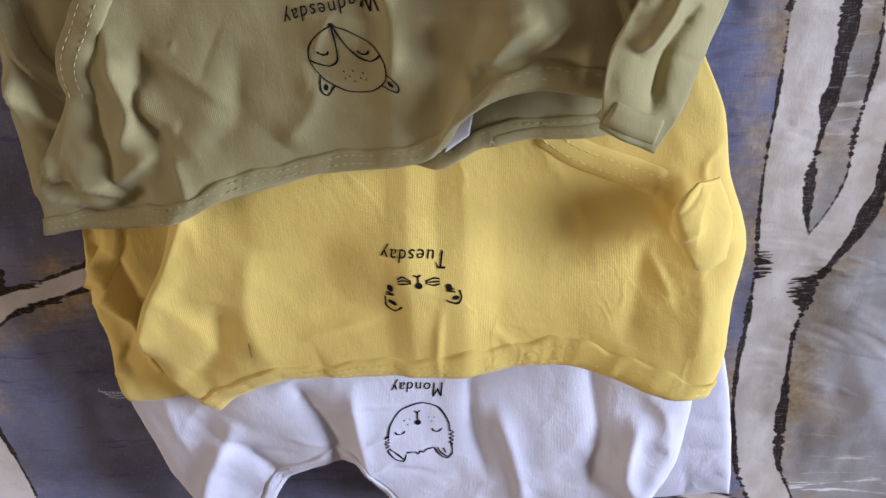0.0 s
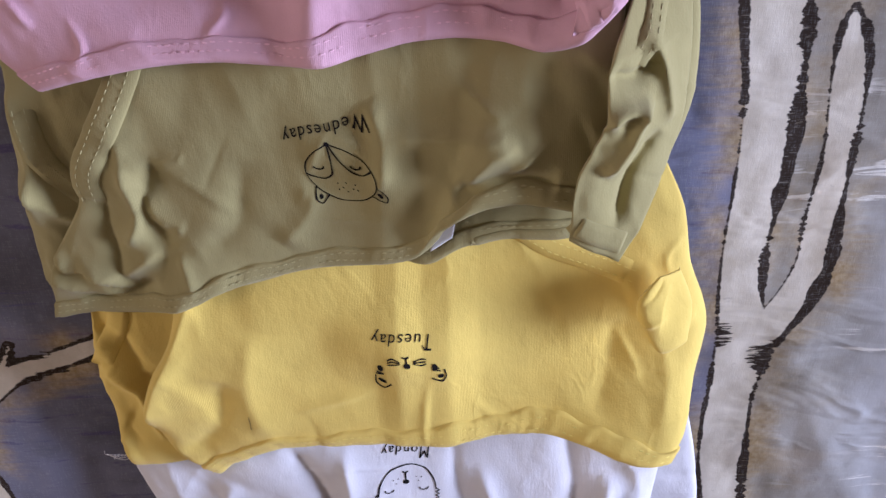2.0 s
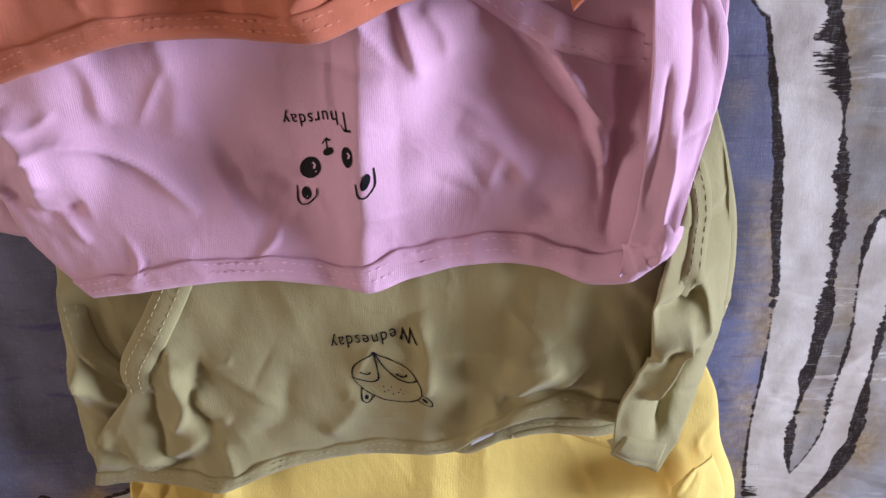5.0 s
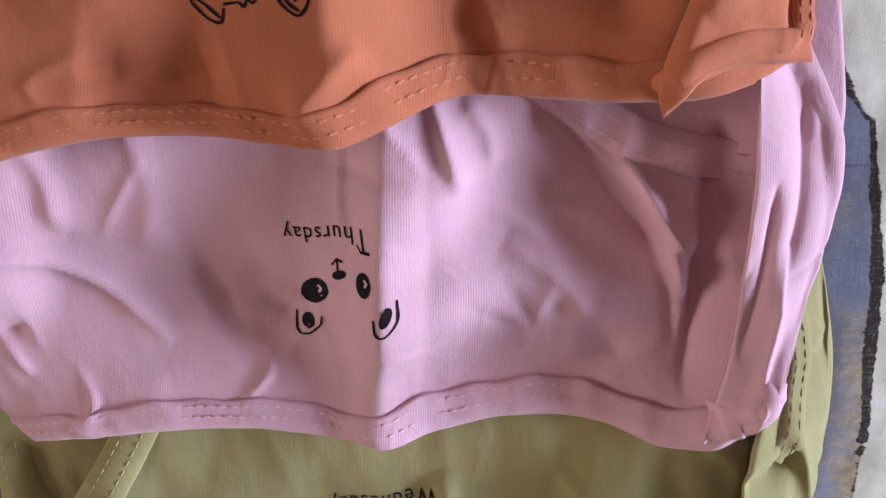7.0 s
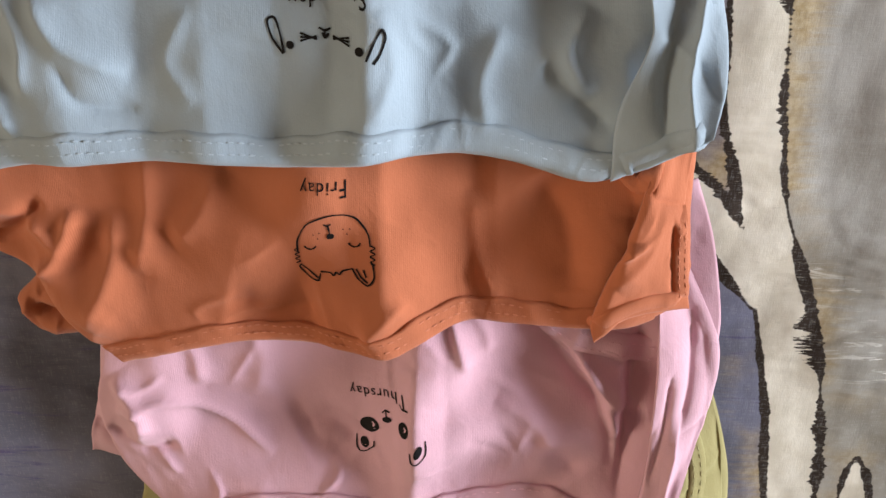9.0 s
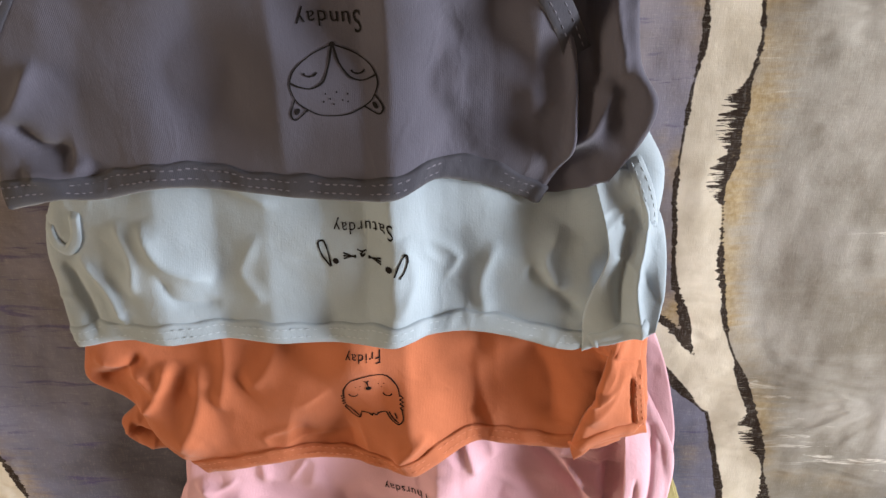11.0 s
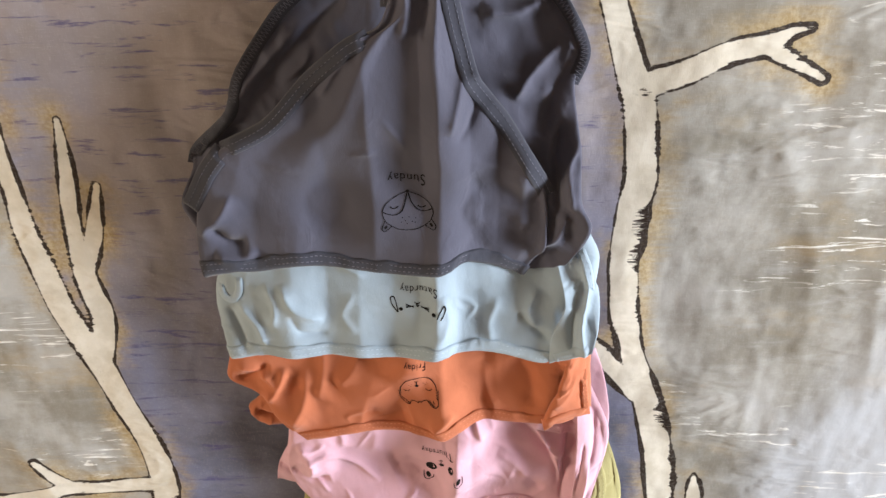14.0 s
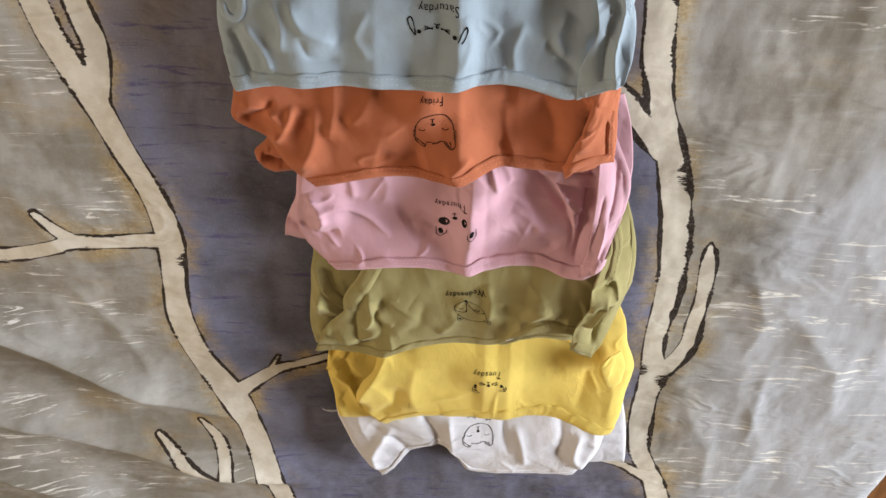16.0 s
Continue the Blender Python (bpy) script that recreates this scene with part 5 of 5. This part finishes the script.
    lettering("Thursday", drop, (-0.0417, 0.0772), (-0.0634, 0.0733), g)
    spots = [(-0.62, 0, -0.056, 0.056), (0.58, 0.12, -0.043, 0.065), (-0.78, -1, -0.059, 0.045), (1.08, -1.05, -0.037, 0.054), (0.02, 0.38, -0.0492, 0.064)]
    p = Print(drop, spots)
    panda_face(p)
    p.done(g)
    p = Print(drop, spots, 0.0005)
    p.stroke([(-0.52, 0.15), (-0.45, 0.06), (-0.50, -0.05)], 0.07)
    p.stroke([(0.60, 0.24), (0.65, 0.16), (0.62, 0.08)], 0.05)
    p.done(g, cloth, "eye_highlight", "small pink crescents left in the black eyes")


def friday():
    cloth, thread = cotton("terracotta", (0.51, 0.160, 0.080))
    g = garment("terracotta orange cotton underpants with a sleeping face print", (-0.06, 0.14))
    curl = Cloth([(-0.182, 0.096, 0.014), (-0.176, 0.090, 0.016), (-0.160, 0.092, 0.020), (-0.145, 0.10, 0.022)], [(-0.182, 0.096, 0.014), (-0.183, 0.104, 0.014), (-0.174, 0.113, 0.014), (-0.165, 0.13, 0.012)], [(-0.145, 0.10, 0.022), (-0.14, 0.115, 0.022), (-0.14, 0.13, 0.014)], [(-0.165, 0.13, 0.012), (-0.14, 0.13, 0.014)], 60, 50, 0.006, 0.3, seed=51, crumple=0.002,
                 folds=[([(-0.178, 0.101), (-0.166, 0.100), (-0.155, 0.103)], 0.0032, -0.007)])
    curl.build("leg_opening", cloth, g)
    front = Cloth([(-0.140, 0.0865, 0.030), (-0.116, 0.094, 0.033), (-0.100, 0.0975, 0.034), (-0.085, 0.0985, 0.034), (-0.070, 0.0985, 0.036), (-0.057, 0.098, 0.039), (-0.0465, 0.0985, 0.042), (-0.038, 0.101, 0.039), (-0.026, 0.106, 0.035), (-0.017, 0.1075, 0.034), (-0.001, 0.107, 0.034), (0.015, 0.1065, 0.034), (0.032, 0.108, 0.034), (0.051, 0.115, 0.028)],
                  [(-0.140, 0.0865, 0.030), (-0.152, 0.095, 0.025), (-0.163, 0.106, 0.020), (-0.172, 0.117, 0.016), (-0.186, 0.121, 0.013), (-0.195, 0.128, 0.012), (-0.191, 0.145, 0.012), (-0.186, 0.175, 0.012), (-0.182, 0.21, 0.010)],
                  [(0.051, 0.115, 0.028), (0.050, 0.132, 0.026), (0.049, 0.144, 0.024), (0.049, 0.160, 0.022), (0.049, 0.175, 0.018), (0.045, 0.21, 0.010)],
                  [(-0.182, 0.21, 0.010), (0.045, 0.21, 0.010)], 200, 110, 0.004, 0.05,
                  folds=[([(-0.190, 0.128), (-0.178, 0.130), (-0.164, 0.142)], 0.0035, -0.005), ([(-0.186, 0.140), (-0.170, 0.136), (-0.158, 0.125)], 0.004, 0.004), ([(-0.168, 0.116), (-0.158, 0.125), (-0.152, 0.14)], 0.004, 0.005), ([(-0.150, 0.10), (-0.140, 0.118), (-0.138, 0.14)], 0.006, 0.004), ([(-0.10, 0.155), (-0.108, 0.14), (-0.118, 0.13)], 0.006, 0.003),
                         ([(-0.10, 0.112), (-0.085, 0.108), (-0.068, 0.112)], 0.009, -0.0045), ([(-0.055, 0.104), (-0.047, 0.112), (-0.040, 0.118)], 0.0035, 0.003), ([(-0.020, 0.15), (-0.018, 0.13), (-0.012, 0.115)], 0.006, 0.003), ([(-0.125, 0.16), (-0.126, 0.14), (-0.13, 0.12)], 0.005, 0.003), ([(0.0, 0.155), (0.010, 0.14), (0.012, 0.12)], 0.008, -0.003), ([(0.03, 0.178), (0.035, 0.162), (0.032, 0.148)], 0.004, 0.005)],
                  facets=[(-0.15, 0.0), (-0.125, 0.002), (-0.10, 0.0005), (-0.075, -0.0005), (-0.058, 0.0006), (-0.0480, 0.0052), (-0.0468, 0.0052), (-0.034, 0.0003), (-0.0215, -0.0040), (-0.0190, -0.0040), (-0.012, -0.0008), (0.02, 0.0035)], seed=6, crumple=0.0014,
                  pins=[(-0.07, 0.121, 0.034), (-0.05, 0.123, 0.043), (-0.057, 0.15, 0.038), (-0.071, 0.155, 0.04), (-0.063, 0.1375, 0.037), (-0.036, 0.125, 0.037), (-0.022, 0.125, 0.029), (-0.022, 0.147, 0.028), (0.004, 0.128, 0.033), (0.022, 0.132, 0.040), (-0.095, 0.13, 0.034)])
    ob = front.build("front_panel", cloth, g)
    hem(front, cloth, g, 0.0092, 0.0, 0.93, thread=thread)
    cuff = Cloth([(0.0195, 0.104, 0.041), (0.0225, 0.1075, 0.042), (0.027, 0.113, 0.042), (0.037, 0.115, 0.040), (0.0495, 0.1145, 0.036)], [(0.0195, 0.104, 0.041), (0.018, 0.111, 0.041), (0.021, 0.124, 0.041), (0.029, 0.148, 0.040), (0.035, 0.17, 0.030)],
                 [(0.0495, 0.1145, 0.036), (0.047, 0.132, 0.034), (0.0445, 0.147, 0.033), (0.046, 0.17, 0.026)], [(0.035, 0.17, 0.030), (0.046, 0.17, 0.026)], 60, 80, 0.0025, 0.2, seed=53, crumple=0.0018,
                 folds=[([(0.0435, 0.118), (0.0415, 0.13), (0.040, 0.147)], 0.0013, -0.0012), ([(0.024, 0.125), (0.033, 0.135), (0.038, 0.15)], 0.005, 0.002)])
    cf = cuff.build("leg_cuff", cloth, g)
    tape("cuff_band", Ground([cuff.tree_ob]), [tuple(cuff.at(u, 0.05)[:2]) for u in (0.03, 0.25, 0.5, 0.75, 0.97)], 0.0072, cloth, g, thick=0.0009, n=50)
    drop2 = Ground([cf, ob])
    tape("side_seam", drop2, [(0.0465, 0.1175), (0.0445, 0.130), (0.0425, 0.148)], 0.0048, cloth, g, sew=thread, thick=0.0007, n=40)
    tape("leg_opening", drop2, [(0.018, 0.172), (0.024, 0.160), (0.030, 0.155), (0.034, 0.165), (0.036, 0.178)], 0.005, cloth, g, n=40)
    drop = Ground([ob])
    lettering("Friday", drop, (-0.0574, 0.1561), (-0.0714, 0.1556), g)
    p = Print(drop, [(-0.5, -1.02, -0.0690, 0.1215), (0.85, -1.05, -0.0520, 0.1235), (-0.08, 0.38, -0.063, 0.138), (0, 1.05, -0.063, 0.1453)])
    bear_face(p)
    p.done(g)


def saturday():
    cloth, thread = cotton("pale_blue", (0.35, 0.435, 0.515))
    g = garment("pale blue cotton underpants with a rabbit-like print", (-0.07, 0.20))
    front = Cloth([(-0.184, 0.152, 0.026), (-0.160, 0.158, 0.030), (-0.138, 0.160, 0.036), (-0.117, 0.161, 0.034), (-0.097, 0.161, 0.037), (-0.076, 0.160, 0.036), (-0.052, 0.1635, 0.046), (-0.039, 0.164, 0.038), (-0.025, 0.165, 0.036), (-0.009, 0.163, 0.036), (0.008, 0.158, 0.037), (0.018, 0.1575, 0.038), (0.025, 0.162, 0.035), (0.034, 0.170, 0.030)],
                  [(-0.184, 0.152, 0.026), (-0.188, 0.164, 0.022), (-0.191, 0.186, 0.018), (-0.190, 0.203, 0.016), (-0.183, 0.220, 0.014), (-0.178, 0.245, 0.012), (-0.175, 0.275, 0.010)],
                  [(0.034, 0.170, 0.030), (0.044, 0.184, 0.024), (0.048, 0.204, 0.020), (0.049, 0.224, 0.020), (0.040, 0.242, 0.016), (0.022, 0.275, 0.010)],
                  [(-0.175, 0.275, 0.010), (0.022, 0.275, 0.010)], 210, 115, 0.008, 0.04,
                  folds=[
                         ([(-0.174, 0.195), (-0.164, 0.182), (-0.157, 0.166)], 0.0035, 0.0035), ([(-0.182, 0.19), (-0.176, 0.175), (-0.172, 0.160)], 0.004, -0.003), ([(-0.145, 0.21), (-0.138, 0.195), (-0.120, 0.186)], 0.0035, 0.0026), ([(-0.14, 0.19), (-0.135, 0.178), (-0.118, 0.176)], 0.003, -0.002), ([(-0.155, 0.21), (-0.15, 0.195), (-0.152, 0.18)], 0.003, 0.002),
                         ([(0.012, 0.205), (0.006, 0.193), (0.012, 0.180)], 0.004, 0.0035), ([(-0.046, 0.205), (-0.042, 0.19), (-0.047, 0.175)], 0.0035, 0.002), ([(-0.012, 0.20), (-0.018, 0.185), (-0.016, 0.172)], 0.004, 0.0025), ([(0.0, 0.19), (0.012, 0.178), (0.020, 0.172)], 0.004, -0.003), ([(-0.10, 0.205), (-0.108, 0.19), (-0.10, 0.178)], 0.0035, 0.0012)],
                  facets=[(-0.18, 0.0), (-0.138, 0.0022), (-0.117, -0.0005), (-0.097, 0.0020), (-0.076, -0.0012), (-0.060, 0.0002), (-0.0498, 0.0052), (-0.0486, 0.0052), (-0.037, 0.0002), (-0.025, -0.0012), (0.02, 0.002)], seed=7, crumple=0.0018, creases=36,
                  pins=[(-0.072, 0.195, 0.036), (-0.051, 0.194, 0.041), (-0.05, 0.205, 0.039), (-0.072, 0.208, 0.031), (-0.0615, 0.198, 0.036), (-0.036, 0.195, 0.034), (-0.024, 0.19, 0.032), (0.004, 0.213, 0.020), (0.012, 0.225, 0.018)])
    ob = front.build("front_panel", cloth, g)
    hem(front, cloth, g, 0.0095, 0.0, 1.0, thread=thread)
    side = Cloth([(0.020, 0.1575, 0.038), (0.030, 0.1635, 0.045), (0.0435, 0.1735, 0.052)], [(0.020, 0.1575, 0.038), (0.020, 0.178, 0.042), (0.027, 0.200, 0.042), (0.022, 0.226, 0.028)], [(0.0435, 0.1735, 0.052), (0.0475, 0.186, 0.045), (0.0485, 0.205, 0.030), (0.0380, 0.226, 0.018)], [(0.022, 0.226, 0.026), (0.0380, 0.226, 0.016)], 60, 90, 0.003, 0.3, seed=64, crumple=0.0022, creases=10,
                 folds=[([(0.040, 0.165), (0.037, 0.188), (0.041, 0.210), (0.036, 0.224)], 0.0022, 0.0045), ([(0.033, 0.170), (0.032, 0.190), (0.037, 0.215)], 0.0025, -0.003)])
    side.build("side_fold", cloth, g)
    tape("side_band", Ground([side.tree_ob]), [tuple(side.at(u, 0.055)[:2]) for u in (0.03, 0.25, 0.5, 0.75, 0.97)], 0.0072, cloth, g, thick=0.0009, n=50)
    drop = Ground([ob])
    tape("leg_opening", drop, [(-0.186, 0.208), (-0.184, 0.199), (-0.178, 0.196), (-0.173, 0.202), (-0.172, 0.214)], 0.005, cloth, g, n=50)
    tape("side_seam", Ground([ob] + [c for c in g.children if c.name.startswith("side_fold")]), [(0.0425, 0.206), (0.0415, 0.214), (0.0395, 0.222), (0.035, 0.232)], 0.006, cloth, g, sew=thread, n=40)
    lettering("Saturday", drop, (-0.0493, 0.2108), (-0.0722, 0.2089), g)
    p = Print(drop, [(-0.72, -0.14, -0.072, 0.195), (0.7, -0.26, -0.051, 0.194), (0, 0.05, -0.0615, 0.198), (-1.08, 0.38, -0.0766, 0.2017), (1.16, 0.16, -0.0454, 0.1998)])
    rabbit_face(p)
    p.done(g)


def sunday():
    cloth, thread = cotton("slate", (0.086, 0.086, 0.120))
    trim, _ = cotton("slate_trim", (0.048, 0.050, 0.068))
    g = garment("slate grey cotton underpants with a pointed face print", (-0.07, 0.30))
    back = Cloth([(-0.190, 0.238, 0.024), (-0.12, 0.236, 0.024), (-0.04, 0.233, 0.024), (0.004, 0.2165, 0.022), (0.026, 0.224, 0.034)],
                 [(-0.190, 0.238, 0.024), (-0.200, 0.259, 0.022), (-0.191, 0.280, 0.020), (-0.187, 0.294, 0.018), (-0.165, 0.314, 0.018), (-0.157, 0.335, 0.016), (-0.132, 0.368, 0.014), (-0.113, 0.385, 0.012), (-0.094, 0.416, 0.012), (-0.088, 0.47, 0.010)],
                 [(0.026, 0.224, 0.034), (0.035, 0.240, 0.042), (0.038, 0.255, 0.046), (0.032, 0.268, 0.042), (0.031, 0.295, 0.034), (0.027, 0.328, 0.022), (0.033, 0.348, 0.018), (0.021, 0.370, 0.016), (0.009, 0.382, 0.014), (-0.010, 0.390, 0.014), (-0.024, 0.414, 0.012), (-0.030, 0.47, 0.010)],
                 [(-0.088, 0.47, 0.010), (-0.030, 0.47, 0.010)], 170, 170, 0.004, 0.03, seed=58, crumple=0.0040, creases=70,
                 folds=[([(-0.175, 0.30), (-0.150, 0.330), (-0.12, 0.36)], 0.005, 0.005), ([(-0.155, 0.315), (-0.13, 0.345), (-0.095, 0.375)], 0.005, -0.004), ([(0.020, 0.35), (0.004, 0.335), (-0.006, 0.32)], 0.004, 0.005), ([(0.024, 0.34), (0.014, 0.32), (0.010, 0.30)], 0.004, -0.004), ([(0.010, 0.372), (-0.006, 0.365), (-0.024, 0.366)], 0.004, 0.005), ([(-0.002, 0.385), (-0.016, 0.38), (-0.030, 0.384)], 0.003, -0.003),
                         ([(0.030, 0.30), (0.024, 0.285), (0.027, 0.262)], 0.003, 0.006), ([(0.022, 0.31), (0.017, 0.288), (0.020, 0.258)], 0.003, -0.005), ([(0.010, 0.236), (0.020, 0.246), (0.024, 0.262)], 0.004, 0.006), ([(-0.194, 0.262), (-0.185, 0.270), (-0.175, 0.29)], 0.004, 0.005), ([(-0.11, 0.40), (-0.095, 0.385), (-0.075, 0.375)], 0.004, 0.005), ([(-0.09, 0.41), (-0.082, 0.395), (-0.07, 0.39)], 0.003, -0.003)])
    bk = back.build("back_panel", cloth, g)
    front = Cloth([(-0.188, 0.218, 0.036), (-0.170, 0.221, 0.036), (-0.155, 0.220, 0.034), (-0.131, 0.2255, 0.040), (-0.113, 0.224, 0.036), (-0.081, 0.2215, 0.036), (-0.050, 0.2225, 0.044), (-0.034, 0.227, 0.038), (-0.019, 0.223, 0.034), (0.002, 0.213, 0.026)],
                  [(-0.188, 0.218, 0.036), (-0.191, 0.235, 0.032), (-0.187, 0.262, 0.030), (-0.172, 0.294, 0.032), (-0.138, 0.313, 0.034), (-0.113, 0.338, 0.034), (-0.092, 0.355, 0.034), (-0.076, 0.363, 0.034), (-0.069, 0.384, 0.034), (-0.072, 0.409, 0.030), (-0.078, 0.47, 0.026)],
                  [(0.002, 0.213, 0.026), (0.013, 0.235, 0.030), (0.014, 0.262, 0.033), (0.009, 0.286, 0.034), (-0.010, 0.315, 0.036), (-0.026, 0.336, 0.036), (-0.033, 0.358, 0.036), (-0.038, 0.379, 0.034), (-0.044, 0.406, 0.030), (-0.050, 0.47, 0.026)],
                  [(-0.078, 0.47, 0.026), (-0.050, 0.47, 0.026)], 210, 170, 0.009, 0.05, peak=0.3,
                  folds=[([(-0.182, 0.25), (-0.172, 0.240), (-0.160, 0.238)], 0.004, -0.005), ([(-0.188, 0.245), (-0.175, 0.255), (-0.165, 0.27)], 0.004, 0.004), ([(-0.180, 0.232), (-0.165, 0.230), (-0.155, 0.235)], 0.003, 0.003),
                         ([(-0.032, 0.345), (-0.036, 0.325), (-0.040, 0.310)], 0.0035, 0.004), ([(-0.024, 0.332), (-0.030, 0.315), (-0.036, 0.305)], 0.003, -0.003), ([(-0.062, 0.385), (-0.061, 0.372), (-0.064, 0.358)], 0.003, 0.003), ([(-0.052, 0.385), (-0.051, 0.372), (-0.053, 0.358)], 0.003, -0.003), ([(-0.088, 0.350), (-0.098, 0.342), (-0.108, 0.328)], 0.004, 0.003),
                         ([(-0.005, 0.29), (0.0, 0.265), (-0.004, 0.24)], 0.008, 0.003), ([(-0.03, 0.285), (-0.022, 0.27), (-0.024, 0.255)], 0.006, -0.002)],
                  facets=[(-0.18, -0.005), (-0.13, -0.0015), (-0.110, 0.0000), (-0.0885, 0.0072), (-0.0840, 0.0090), (-0.056, 0.0026), (-0.0475, 0.0062), (-0.0463, 0.0062), (-0.030, -0.0040), (-0.014, -0.006), (0.0, 0.005)], seed=8, crumple=0.0008, creases=22,
                  pins=[(-0.076, 0.253, 0.042), (-0.053, 0.255, 0.044), (-0.054, 0.279, 0.041), (-0.075, 0.283, 0.038), (-0.0645, 0.274, 0.039), (-0.131, 0.236, 0.038), (-0.1, 0.262, 0.033), (-0.116, 0.272, 0.032), (-0.085, 0.262, 0.044), (-0.034, 0.262, 0.037), (-0.021, 0.265, 0.030), (-0.006, 0.26, 0.025), (0.006, 0.245, 0.021), (0.003, 0.214, 0.022)], reach=0.024)
    ob = front.build("front_panel", cloth, g)
    hem(front, trim, g, 0.0100, 0.0, 1.0, thread=thread)
    both = Ground([ob, bk])
    tape("leg_band", both, [(-0.166, 0.2965), (-0.138, 0.311), (-0.114, 0.335), (-0.093, 0.352), (-0.080, 0.359)], 0.009, trim, g, sew=thread)
    tape("leg_band", both, [(0.014, 0.268), (0.006, 0.284), (-0.012, 0.3125), (-0.028, 0.334), (-0.0355, 0.357), (-0.0405, 0.379), (-0.046, 0.406), (-0.050, 0.44)], 0.009, trim, g, sew=thread)
    tape("gusset_band", both, [(-0.071, 0.372), (-0.071, 0.386), (-0.075, 0.409), (-0.080, 0.44)], 0.007, trim, g, sew=thread)
    rim = Ground([bk, ob])
    tape("overlocked_edge", rim, [(-0.190, 0.283), (-0.185, 0.293), (-0.163, 0.313), (-0.155, 0.335), (-0.131, 0.366), (-0.112, 0.383), (-0.093, 0.414), (-0.088, 0.44)], 0.007, trim, g, sew=thread, zigzag=True)
    tape("overlocked_edge", rim, [(0.026, 0.328), (0.031, 0.346), (0.020, 0.368), (0.008, 0.380), (-0.011, 0.388), (-0.025, 0.414), (-0.030, 0.44)], 0.007, trim, g, sew=thread, zigzag=True)
    tape("leg_band", both, [(-0.194, 0.257), (-0.187, 0.268), (-0.177, 0.284), (-0.166, 0.2965)], 0.011, trim, g, sew=thread, n=50)
    tape("gusset_seam", both, [(-0.0685, 0.388), (-0.058, 0.3895), (-0.044, 0.391)], 0.0016, thread, g, n=30, thick=0.0006)
    drop = Ground([ob])
    lettering("Sunday", drop, (-0.0542, 0.2847), (-0.0754, 0.2838), g)
    p = Print(drop, [(0, 1, -0.0645, 0.274), (-0.78, -0.82, -0.076, 0.253), (0.82, -0.72, -0.053, 0.255), (0, -0.93, -0.0645, 0.2517)])
    pointed_face(p)
    p.done(g)


for make in (monday, tuesday, wednesday, thursday, friday, saturday, sunday):
    make()
